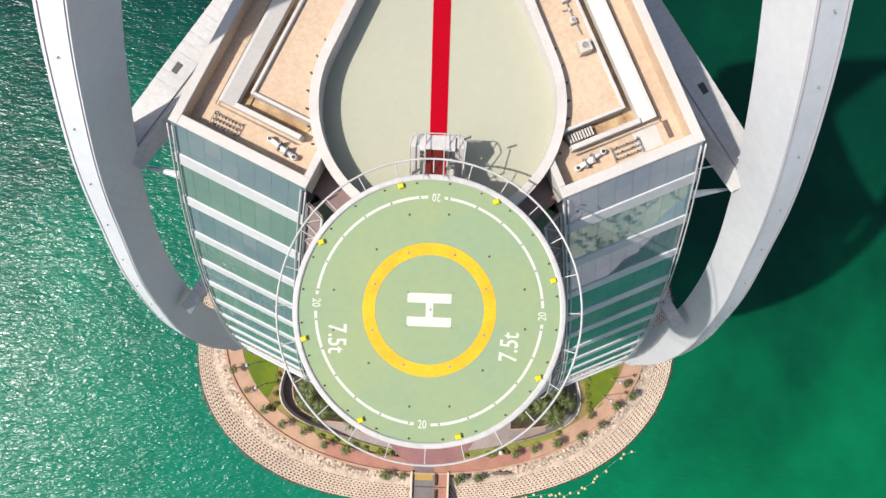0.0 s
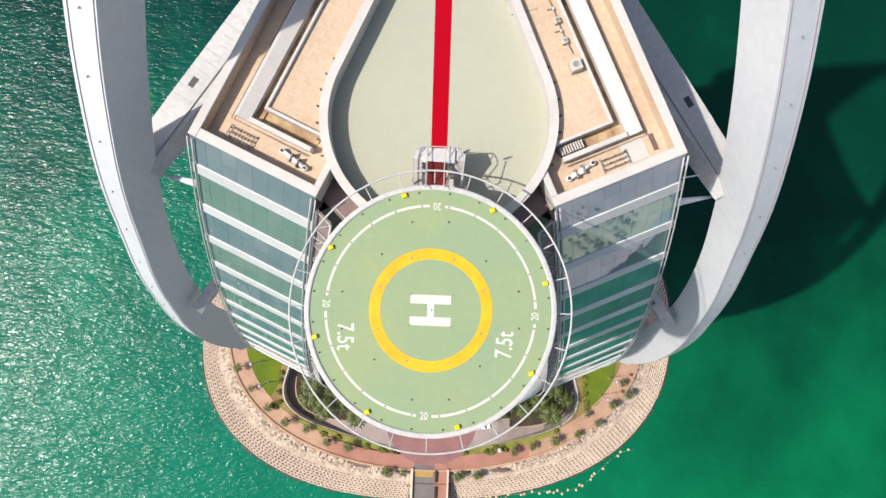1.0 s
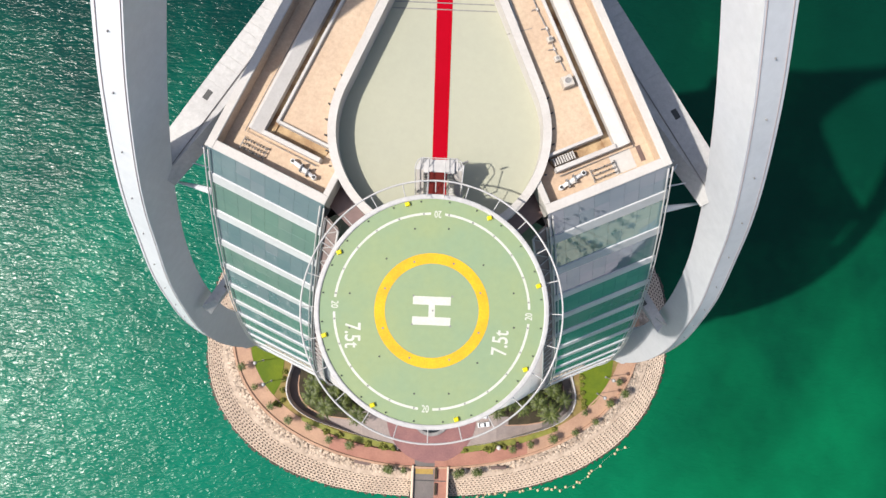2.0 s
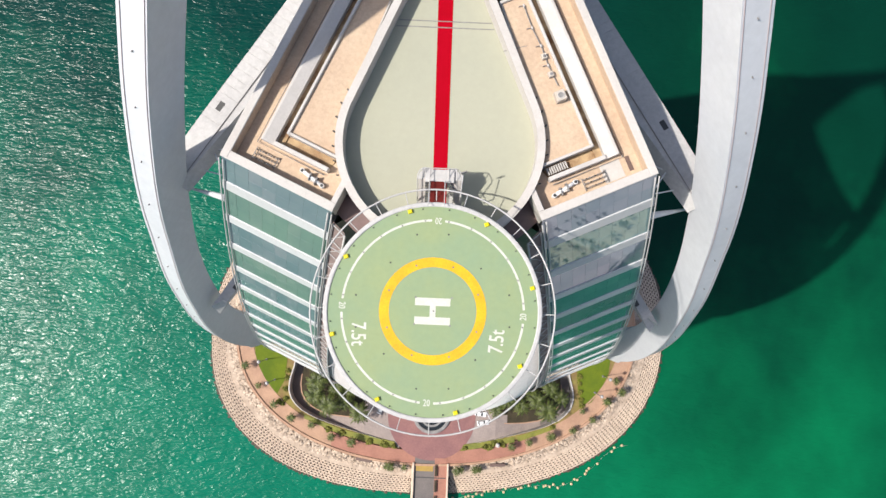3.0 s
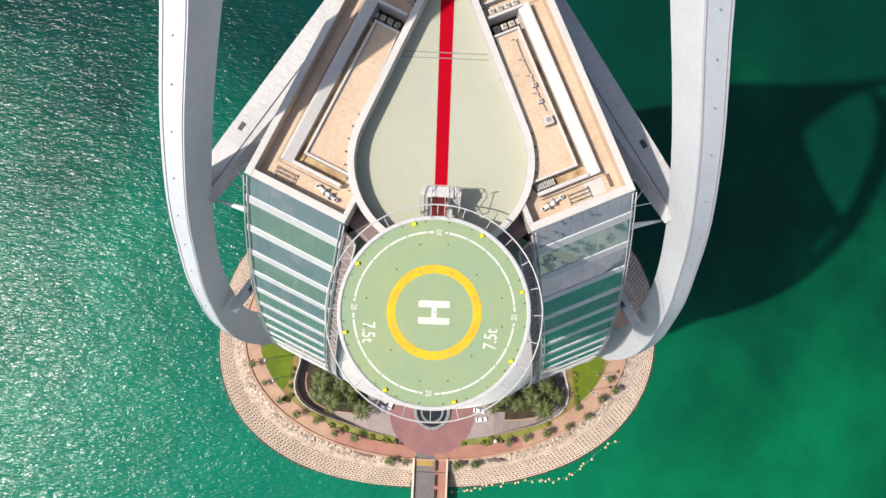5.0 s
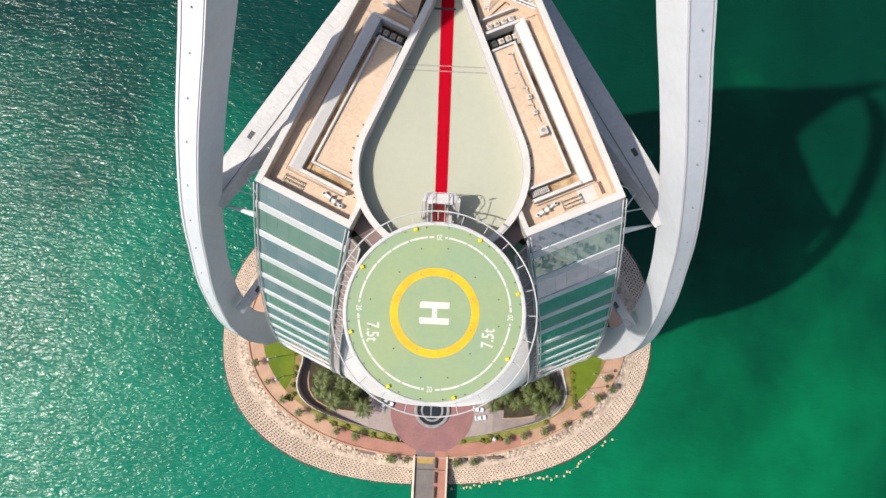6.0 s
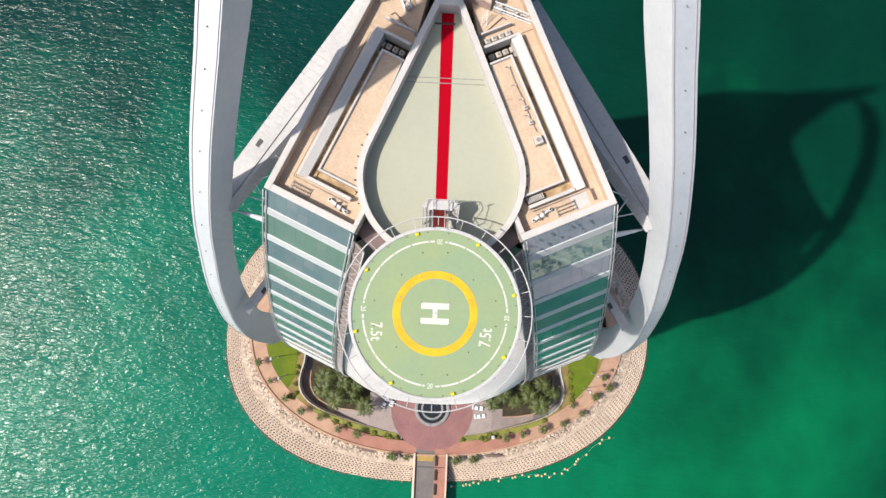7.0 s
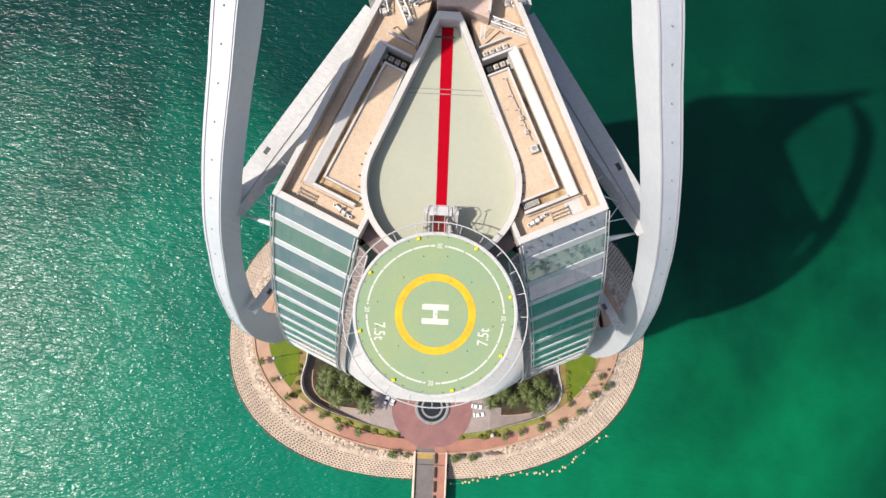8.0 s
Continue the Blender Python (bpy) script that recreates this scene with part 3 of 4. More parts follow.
def roof(t):
    for side in (-1, 1):
        edge = sorted([p for p in tear_line(0.5, 60) if side * p[0] > 0 and p[1] > 15.5], key=lambda p: p[1])
        part("terrace_deck", wing_box(side, -30.1, -0.3, 0.3, 3.6, 199.93, 203.45, 0.01), M_DECK, t, "beige roof terrace floor")
        part("terrace_deck", wing_box(side, -4.4, -0.3, 3.6, WING - 0.3, 199.93, 203.45, 0.01), M_DECK, t, "beige roof terrace floor")
        part("terrace_deck", prism([wing_at(side, -4.4, 12.1), wing_at(side, -4.4, WING - 0.3)] + [p for p in edge if p[1] < 18.6] + [wing_at(side, -6.0, 12.6)], 199.93, 203.44), M_DECK, t, "beige roof terrace floor")
        part("terrace_deck", prism([wing_at(side, -30, 0.3), wing_at(side, -30, 9.6), (side * 2.6, 53.5), wing_at(side, -39, 0.3)], 199.93, 203.45), M_DECK, t, "beige rear roof floor")
        # the shade down in the pit is put into its floor colour
        part("pit_floor", wing_box(side, -30, -27, 3.6, 10.2, 200.08, 202.02, 0.01), M_SHADED_SOIL, t, "machine pit floor coloured dark for the pit's shade")
        part("parapet", wing_box(side, -38.5, 0.05, -0.05, 0.95, 202.25, 205.35), M_PARAPET, t, "white outer parapet")
        part("parapet", wing_box(side, -1.05, 0.05, 0.95, WING + 0.05, 202.25, 205.35), M_PARAPET, t, "white front parapet")
        part("parapet", wing_box(side, -4.0, -1.05, WING - 0.7, WING + 0.05, 202.25, 205.35), M_PARAPET, t, "white side parapet")
        # the parapets are lined with the colour of the deck
        part("lining", wing_box(side, -38.4, -1.05, 0.95, 1.0, 203.4, 205.2, 0.01), M_DECK, t, "beige inner lining of the parapet")
        rings = [[(*wing_at(side, s, w), z) for w, z in ((3.25, 200.0), (3.25, 204.8), (3.55, 204.8), (4.85, 204.35), (4.9, 200.0))] for s in (-29.9, -4.05)]
        part("upstand", loft(rings if side < 0 else rings[::-1]), M_PARAPET, t, "white low roof wall with a sloping top")
        part("upstand", wing_box(side, -4.6, -4.05, 4.9, 12.3, 200.08, 204.78), M_PARAPET, t, "white low roof wall")
        part("gutter", wing_box(side, -27, -4.6, 4.85, 5.8, 199.0, 203.5, 0.02), M_GUTTER, t, "rust-stained roof gutter")
        part("gutter", wing_box(side, -6.0, -4.6, 5.8, 12.3, 199.0, 203.3, 0.02), M_GUTTER, t, "rust-stained roof gutter")
        b = wing_at(side, -6.0, 12.6)
        inner = [p for p in sorted([p for p in tear_line(0.8, 60) if side * p[0] > 0], key=lambda p: p[1]) if b[1] + 0.4 < p[1] < 39.0]
        poly = [wing_at(side, -6.0, 5.8), b] + inner + [wing_at(side, -27.1, 9.4), wing_at(side, -27.1, 5.8)]
        part("raised_roof", prism(poly, 200.08, 204.5), M_PARAPET, t, "white raised roof block")
        top = wing_at(side, -6.35, 12.4)
        deck = [wing_at(side, -6.35, 6.15), top] + [p for p in inner if p[1] > top[1]] + [wing_at(side, -26.75, 9.2), wing_at(side, -26.75, 6.15)]
        part("raised_deck", prism(deck, 204.42, 204.54), M_DECK, t, "beige raised roof deck")
        part("coping", wing_box(side, -27.1, -6.0, 5.8, 6.15, 204.34, 204.96), M_PARAPET, t, "white coping")
        part("coping", wing_box(side, -6.35, -6.0, 6.15, 12.6, 204.34, 204.96), M_PARAPET, t, "white coping")
        part("coping", wing_box(side, -27.1, -26.75, 6.15, 9.6, 204.34, 204.96), M_PARAPET, t, "white coping")
        # wedge lamps along the back of the court wall
        for a in (-20, -12, -4, 4, 12, 20, 28):
            r, q = TEAR_R + 1.3, radians(a)
            part("wedge_lamp", block(side * r * math.cos(q), TEAR_Y + r * math.sin(q), 204.57, 0.3, 0.16, 0.3, side * (q + 0.5), 0.03), M_DARK, t, "small dark wall lamp")
        # pipe along the low wall
        part("roof_pipe", tube([(*wing_at(side, s, 2.75), 203.8) for s in (-29.1, -3.6)] + [(*wing_at(side, -3.6, 12.0), 203.8)], 0.06, 6), M_GREY, t, "thin pipe on brackets")
    part("court_floor", prism(tear_line(0.05, 60), 202.25, 203.03), M_COURT, t, "pale green drop-shaped court floor")
    part("court_wall", strip(tear_line(0, 60), tear_line(0.95, 60), 190.0, 205.58), M_PARAPET, t, "white rounded court wall")
    part("court_wall_end", bevel_prism([(-2.2, 48.1), (2.2, 48.1), (1.85, 49.5), (-1.85, 49.5)], 202.25, 205.7, 0.1), M_PARAPET, t, "white end block of the court wall")
    part("atrium_glazing", strip(tear_line(0.3, 60), tear_line(0.7, 60), 120.0, 190.0), M_ATRIUM, t, "brown atrium glazing")
    for y in (36.7, 37.5):
        x = (TEAR_TIP - y) * math.tan(math.asin(TEAR_R / (TEAR_TIP - TEAR_Y))) - 0.15
        part("floor_joint", prism([(-x, y - 0.06), (x, y - 0.06), (x, y + 0.06), (-x, y + 0.06)], 203.03, 203.07), M_GREY, t, "dark joint in the floor")
    c = part("red_carpet", prism([(-0.68, 13.8), (1.02, 13.8), (0.85, 47.9), (-1.1, 47.9)], 203.03, 203.06), M_CARPET)
    tagged(c, "long red carpet strip on the roof court", "carpet")
    part("tip_clamp", block(-0.5, 46.2, 203.03, 3.2, 0.25, 0.12), M_DARK, t, "dark bar across the carpet")


def smooth_curve(curve, n=70):
    c = np.array(curve, float)
    uu = np.linspace(0, len(c) - 1, n)
    i = np.minimum(uu.astype(int), len(c) - 2)
    f = uu - i
    h00, h10, h01, h11 = 2 * f**3 - 3 * f**2 + 1, f**3 - 2 * f**2 + f, -2 * f**3 + 3 * f**2, f**3 - f**2
    out = []
    for k in (0, 1):
        d = np.gradient(c[:, k])
        out.append(h00 * c[i, k] + h10 * d[i] + h01 * c[i + 1, k] + h11 * d[i + 1])
    return [(float(a), float(b)) for a, b in zip(*out)]


def arch(side):
    inner = smooth_curve(((-46, 244.7), (-36, 237.2), (-28, 229.8), (-22, 222.2), (-15, 213.3), (-7.5, 202.6), (1.5, 187.7), (8, 175.5), (13.2, 162.5), (17, 150), (20, 137), (22.3, 121), (23.4, 104), (23.2, 85), (21.5, 60), (17, 4)))
    outer = smooth_curve(((-43, 251.5), (-32, 242.4), (-24, 235.1), (-18.4, 228.7), (-12.3, 221), (-5.3, 211.4), (2.6, 198.5), (9.2, 185.3), (15.6, 172), (20.5, 159), (24.3, 147.5), (27.6, 134), (30, 120), (31.6, 105), (32, 90), (27, 4)))
    wide = 3.5
    a = thing("exoskeleton_arch", arch_at(side, 13, 4, 1), "curved white steel arch standing beside the tower", "arch", "arches beside the tower")
    # the head turns inwards to meet the mast
    rings = []
    for x, y0, z0, y1, z1, half in ((0.4, 73.0, 254, 69.0, 262, 1.2), (9.0, 70.5, 250, 66.0, 258, 1.4)):
        r = [(side * (x - half), y0, z0), (side * (x - half), y1, z1), (side * (x + half), y1 + 0.5, z1), (side * (x + half), y0 + 0.5, z0)]
        rings.append(r if side > 0 else r[::-1])
    for (s0, z0), (s1, z1) in zip(inner, outer):
        r = [arch_at(side, s0, z0, 0), arch_at(side, s1, z1, 0), arch_at(side, s1, z1, wide), arch_at(side, s0, z0, wide)]
        rings.append(r if side > 0 else r[::-1])
    part("box_section", loft(rings), M_ARCH, a, "white painted box section")
    for out in (0.25, wide - 0.45):
        pts = [arch_at(side, s + 0.04, z + 0.04, out) for s, z in outer]
        part("seam", tube(pts, 0.045, 5), M_SEAM, a, "thin reddish seam line", True)
    for k in range(8, 52, 3):
        s, z = outer[k]
        p = arch_at(side, s + 0.1, z + 0.08, wide / 2)
        part("marker_lamp", block(p[0], p[1], p[2] - 0.1, 0.12, 0.24, 0.16, side * VEE, 0.03), M_GREY, a, "small grey marker lamp")
    return a


def mast():
    """The mast at the tower's back, where both arches meet."""
    m = thing("mast", (0, 70, 150), "tall tapering white mast behind the roof", "mast")
    rows = ((4, 54, 74, 3.2), (150, 58, 75, 3.0), (180, 59.5, 76, 3.0), (204, 63, 76, 2.6), (225, 66, 76, 2.2), (252, 69, 74.5, 1.4), (275, 71.5, 74, 0.5))
    part("shaft", loft([[(-h, y0, z), (h, y0, z), (h, y1, z), (-h, y1, z)] for z, y0, y1, h in rows]), M_ARCH, m, "white tapering shaft")
    lens = [(27.5 * math.copysign(abs(math.cos(a)) ** 0.7, math.cos(a)), 71.5 + 7.5 * math.copysign(abs(math.sin(a)) ** 0.8, math.sin(a))) for a in np.linspace(0, 2 * math.pi, 64, endpoint=False)]
    part("sky_lounge", bevel_prism(lens, 192.0, 200.5, 0.6), M_WHITE, m, "white cantilevered lounge deck")
    part("spire", tube([(0, 72.6, 274), (0, 73.0, 306)], 0.35, 8, False, 0.1), M_ARCH, m, "thin white spire")


def brace(side):
    b = thing("truss_beam", arch_at(side, -3, 186, 0), "white clad truss beam between arch and tower", "truss beam", "truss beams")

    def beam(dx, dy, top, deep, near, wide=3.3):
        o0, o1 = Vector((35.0, 25.2, top)), Vector((15.2, 55.8, top))
        inw = Vector((-0.847, -0.53, 0))
        put_at = lambda p: (side * (p.x + dx), p.y + dy, p.z)
        rings = []
        for u in (near, 1.0):
            o = o0.lerp(o1, u)
            # the rear end is wider
            across = wide + (3.4 if u > 0 and top > 170 else 0)
            q = [o, o + inw * across, o + inw * (across + 1.2) - Vector((0, 0, deep)), o - Vector((0, 0, deep))]
            if u < 0 and top < 170:
                # the lower beam is mitred along the arch
                q[1] = o0.lerp(o1, 0.085) + inw * wide
                q[2] = o0.lerp(o1, -0.05) + inw * (wide - 0.5) - Vector((0, 0, deep * 1.15))
            rings.append([put_at(p) for p in (q if side > 0 else q[::-1])])
        part("beam_box", loft(rings), M_WHITE, b, "white beam with a sloping inner side")
        n = 26
        for k in range(n):
            u, v = 0.03 + 0.97 * k / n + 0.002, 0.03 + 0.97 * (k + 1) / n - 0.002
            q = [o0.lerp(o1, u), o0.lerp(o1, v), o0.lerp(o1, v) + inw * (wide - 0.1), o0.lerp(o1, u) + inw * (wide - 0.1)]
            part("panel", prism([put_at(p) for p in q], top - 0.02, top + 0.07), M_WHITE, b)
        h = o0.lerp(o1, 0.13) + inw * 1.5
        part("hatch", block(side * (h.x + dx), h.y + dy, top, 0.8, 1.4, 0.1, side * 0.56, 0.03), M_DARK, b, "small dark hatch")
        part("edge_rail", tube([put_at(o0.lerp(o1, u) + inw * wide + Vector((0, 0, 0.1))) for u in (near if top > 170 else 0.1, 1)], 0.07, 5), M_GREY, b, "thin grey edge rail")
    beam(0, 0, 192.3, 1.9, -0.21)
    beam(6.9, -24.6, 156.0, 2.4, -0.03, 2.0)
    part("strut", tube([(side * 28.2, 14.9, 196.2), (side * 32.7, 16.3, 191.0), (side * 37.3, 17.7, 185.8)], 0.5, 8, False, 0.12), M_ARCH, b, "tapered white strut")
    for p, q in (((27.4, 17.0, 198.5), (32.2, 22.2, 190.6)), ((24.4, 23.5, 196.0), (32.2, 22.2, 190.6)), ((24.4, 23.5, 196.0), (29.2, 27.2, 190.6)), ((27.0, 17.8, 193.0), (33.6, 19.6, 190.5))):
        part("lattice_tube", tube([(side * p[0], p[1], p[2]), (side * q[0], q[1], q[2])], 0.1, 6), M_ARCH, b, "thin white lattice tube")
    return b


# ---- the helipad ----
def helipad():
    z = 210.0
    h = thing("helipad", (0, 0, 209), "round green helipad with white and yellow markings", "helipad")
    part("deck", spin([(0.01, z - 0.5), (11.75, z - 0.5), (11.75, z), (0.01, z)], 96), M_PAD, h, "green painted deck")
    n = 96
    prof = [(11.75, z - 1.2), (12.25, z - 1.2), (12.25, z + 0.1), (12.15, z + 0.16), (11.85, z + 0.16), (11.75, z + 0.1)]
    rim = loft([[(r * math.cos(2 * math.pi * k / n), r * math.sin(2 * math.pi * k / n), zz) for k in range(n)] for r, zz in prof + prof[:1]], False)
    part("rim", rim, M_WHITE, h, "white raised rim")
    part("underside", spin([(0.01, 203.0), (5.5, 203.0), (8.5, 206.0), (11.8, 208.9), (11.8, 209.45), (0.01, 209.45)], 64), M_WHITE, h, "white tapering underside", True)
    part("net_ring", tube([(13.75 * math.cos(2 * math.pi * k / 96), 13.75 * math.sin(2 * math.pi * k / 96), z - 0.25) for k in range(96)], 0.1, 8, True), M_WHITE, h, "thin white safety net ring", True)
    for k in range(24):
        a = radians(15 * k + 0.5)
        part("spoke", tube([(12.25 * math.cos(a), 12.25 * math.sin(a), z - 0.7), (13.75 * math.cos(a), 13.75 * math.sin(a), z - 0.25)], 0.055, 6), M_WHITE, h)
    m = z + 0.012

    def ring(r0, r1, a0=0, a1=360, n=96):
        p, q = arc(0, 0, r0, a0, a1, n), arc(0, 0, r1, a0, a1, n)
        return [(x, y, m) for x, y in p] + [(x, y, m) for x, y in q], [(i, i + n + 1, i + n + 2, i + 1) for i in range(n)]
    part("yellow_ring", ring(4.9, 6.0), M_YELLOW, h, "broad yellow touchdown circle")
    for k in range(4):
        a = 90 * k - 1.4
        part("white_arc", ring(10.05, 10.3, a + 4.2, a + 85.8, 40), M_MARK, h, "thin white boundary line")
    bars = [(-2.0, 0.58, 1.95, 1.45), (-2.0, -1.53, 1.98, -0.68), (-0.33, -0.68, 0.33, 0.58)]
    part("letter_h", join(*[([(a, b, m), (c, b, m), (c, d, m), (a, d, m)], [(0, 1, 2, 3)]) for a, b, c, d in bars]), M_MARK, h, "white letter H")
    for k in range(4):
        a = radians(90 * k - 1.4)
        part("lettering", lettering("20", 1.05, 10.17 * math.cos(a), 10.17 * math.sin(a), m, 90 * k - 1.4 + 90, 0.75), M_MARK, h, "white figures 20")
    part("lettering", lettering("7.5t", 2.3, -8.2, -2.85, m, -88, 0.74), M_MARK, h, "white lettering 7.5t")
    part("lettering", lettering("7.5t", 2.3, 7.3, -3.1, m, 86, 0.74), M_MARK, h, "white lettering 7.5t")
    for k in range(8):
        a = radians(15.2 + 45 * k)
        x, y = 11.45 * math.cos(a), 11.45 * math.sin(a)
        part("perimeter_lamp", block(x, y, z, 0.5, 0.42, 0.35, 0.35, 0.08), M_LAMP_YELLOW, h, "bright yellow perimeter lamp")
    for k in range(24):
        a = radians(15 * k + 8.0)
        part("edge_lamp", spin([(0.01, z), (0.09, z), (0.07, z + 0.16), (0.01, z + 0.18)], 8, 11.5 * math.cos(a), 11.5 * math.sin(a)), M_DARK, h)
    spots = [(8.75, 90 * k + d) for k in range(4) for d in (-9.5, 14)] + [(7.2, 45 + 90 * k - 1.5) for k in range(4)] + [(5.4, 22 + 45 * k) for k in range(8)] + [(10.17, 15 * k + 7) for k in range(24)]
    spots += [(2.6, 36), (2.45, 143), (2.5, 217), (2.55, 322), (0.1, 0)]
    for r, d in spots:
        a = radians(d)
        part("tie_down", spin([(0.01, z), (0.11, z), (0.11, z + 0.03), (0.01, z + 0.03)], 10, r * math.cos(a), r * math.sin(a)), M_DARK if r > 6.5 and r < 9 else M_GREY, h)
    h.location.y = 1.25
    return h


def stair():
    """The white stair between the roof court and the helipad."""
    s = thing("helipad_stair", (0, 15, 203.03), "white steel stair with red steps up to the helipad", "stair")
    part("landing", block(0.15, 16.2, 207.6, 3.4, 1.5, 0.18, 0, 0.03), M_WHITE, s, "white landing")
    for side, x in ((-1, -1.55), (1, 1.85)):
        plate = [(x, 16.95)] + [(x + side * 0.85 * math.sin(radians(a)), 15.8 + 1.15 * math.cos(radians(a))) for a in range(0, 91, 15)] + [(x, 15.8)]
        part("corner_plate", prism(plate, 207.37, 207.52), M_WHITE, s, "rounded white corner plate")
        part("side_flight", hexa([(x, 12.6, 203.8), (x + side * 0.8, 12.6, 203.8), (x + side * 0.8, 15.8, 207.29), (x, 15.8, 207.29)][::side], [(x, 12.6, 203.95), (x + side * 0.8, 12.6, 203.95), (x + side * 0.8, 15.8, 207.46), (x, 15.8, 207.46)][::side]), M_PARAPET, s, "pale stair flight")
        rail = [(x + side * 0.9 * math.sin(radians(a)), 15.8 + 1.2 * math.cos(radians(a)), 208.37) for a in range(0, 91, 15)] + [(x + side * 0.9, 12.6, 204.81)]
        part("handrail", tube(rail, 0.06, 6), M_WHITE, s, "rounded white handrail")
    for k in range(9):
        y = 15.35 - 0.36 * k
        part("step", block(-0.1, y, 207.75 + 0.26 * k, 1.6, 0.36, 0.06), M_SHADED_STEP, s, "red covered step, darkened for its shade")
    for x in (-1.0, 0.8):
        part("stringer", hexa([(x - 0.06, 15.6, 207.44), (x + 0.06, 15.6, 207.44), (x + 0.06, 12.2, 209.77), (x - 0.06, 12.2, 209.77)][::-1], [(x - 0.06, 15.6, 207.79), (x + 0.06, 15.6, 207.79), (x + 0.06, 12.2, 210.1), (x - 0.06, 12.2, 210.1)][::-1]), M_WHITE, s, "white stringer")
        part("handrail", tube([(x, 12.2, 211.0), (x, 15.5, 208.53), (x, 16.9, 208.45)], 0.05, 6), M_WHITE, s, "white handrail")
        for y in (12.6, 14.0, 15.5):
            zz = 207.75 + (15.5 - y) * 0.71
            part("baluster", tube([(x, y, zz), (x, y, zz + 1.0)], 0.04, 5), M_WHITE, s)
    part("handrail", tube([(-1.6, 16.95, 208.45), (1.9, 16.95, 208.45)], 0.05, 6), M_WHITE, s, "white handrail")
    for side, x in ((-1, -1.55), (1, 1.85)):
        rows = []
        for k in range(16):
            a = radians(95 + 12 * k)
            rows.append((x + side * (-0.9 + 0.2 * math.cos(a)) + side * 1.0 * abs(math.sin(a * 0.5)), 16.9 - 0.27 * k, 207.68 - 0.295 * k))
        for o in (-0.42, 0.42):
            part("stringer", tube([(p[0] + o * 1.1, p[1], p[2]) for p in rows], 0.07, 6), M_WHITE, s, "white stringer")
            part("handrail", tube([(p[0] + o * 1.1, p[1], p[2] + 1.0) for p in rows], 0.05, 6), M_WHITE, s, "white handrail")
        for p in rows:
            part("step", block(p[0], p[1], p[2], 0.9, 0.26, 0.05), M_WHITE, s, "white open step")
    for x, y in ((-1.4, 16.8), (1.7, 16.8), (-1.4, 15.6), (1.7, 15.6)):
        part("leg", tube([(x, y, 203.01), (x, y, 207.64)], 0.11, 6), M_WHITE, s, "white leg")
    s.location.y += 0.75
    p = thing("wind_vane", (2.6, 13.3, 203.03), "thin pole with a dark plate by the helipad stair", "wind vane")
    part("pole", tube([(2.6, 13.3, 203.01), (2.6, 14.4, 209.0), (2.8, 16.8, 209.6)], 0.07, 6), M_WHITE, p, "thin white pole")
    part("plate", block(2.9, 17.1, 209.4, 0.7, 0.12, 0.6, 0.4), M_GREY, p, "grey plate")


# ---- sea wall ----
def sea_wall(ground):
    """Hollow concrete blocks in rows at the water and loose boulders behind them."""
    rng = random.Random(5)

    def slope(f):
        a, b = 69.7 + (61.5 - 69.7) * f, 48.5 + (39.9 - 48.5) * f
        return a, b, 0.35 + 3.2 * f

    h, k, d = 0.545, 0.29, 0.8
    sq = lambda r, z: [(-r, -r, z), (r, -r, z), (r, r, z), (-r, r, z)]
    unit = sq(h, -d) + sq(h, 0) + sq(k, 0) + sq(k, -d)
    faces = []
    for i in range(4):
        j = (i + 1) % 4
        faces += [(i, j, 4 + j, 4 + i), (4 + i, 4 + j, 8 + j, 8 + i), (8 + i, 8 + j, 12 + j, 12 + i)]
    shared = mesh_of("hollow_block", unit, faces, M_CONCRETE)
    rest, picked = [], 0
    for row in range(8):
        f = 0.02 + 0.078 * row
        a, b, z = slope(f)
        line = resample(oval(a, b, 400) + oval(a, b, 400)[:1], int(2 * math.pi * math.sqrt((a * a + b * b) / 2) / 1.17))
        for i in range(len(line) - 1):
            (x, y), (x2, y2) = line[i], line[i + 1]
            turn = math.atan2(y2 - y, x2 - x)
            if row % 2:
                x, y = (x + x2) / 2, (y + y2) / 2
            if -5.4 < x < 6.8 and y < 0:
                continue
            m = pose(x, y, z + rng.uniform(-0.1, 0.12), -20 + rng.uniform(-4, 4), rng.uniform(-4, 4), math.degrees(turn) + rng.uniform(-5, 5))
            if y < -8 and abs(x) < 26 and picked < 290:
                ob = new("hollow_block", shared)
                ob.parent = ground
                ob.matrix_basis = m
                picked += 1
            else:
                rest.append(([m @ Vector(v) for v in unit], faces))
    part("hollow_blocks", join(*rest), M_CONCRETE, ground, "rows of pale hollow concrete blocks", kind="stuff")
    stones = []
    for i in range(5200):
        f = rng.uniform(0.57, 1.0)
        t = rng.uniform(0, 2 * math.pi)
        a, b, z = slope(f)
        x, y = shore(a, b, t)
        if -5.6 < x < 7 and y < 0:
            continue
        vs, fs = rock(rng.uniform(0.3, 0.62), 0.5)
        stones.append(([(px + x, py + y, pz + z + 0.02) for px, py, pz in vs], fs))
    part("boulders", join(*stones), M_ROCK, ground, "pale limestone boulders", kind="stuff")
    wet = []
    for i in range(1500):
        t = rng.uniform(0, 2 * math.pi)
        a, b = 70.0 + rng.uniform(-0.4, 0.7), 48.75 + rng.uniform(-0.4, 0.7)
        x, y = shore(a, b, t)
        if -5.2 < x < 6.6 and y < 0:
            continue
        vs, fs = rock(rng.uniform(0.25, 0.55), 0.5)
        wet.append(([(px + x, py + y, pz + 0.05) for px, py, pz in vs], fs))
    part("wet_stones", join(*wet), M_WET_SHADED_ROCK, ground, "dark wet stones at the waterline", kind="stuff")


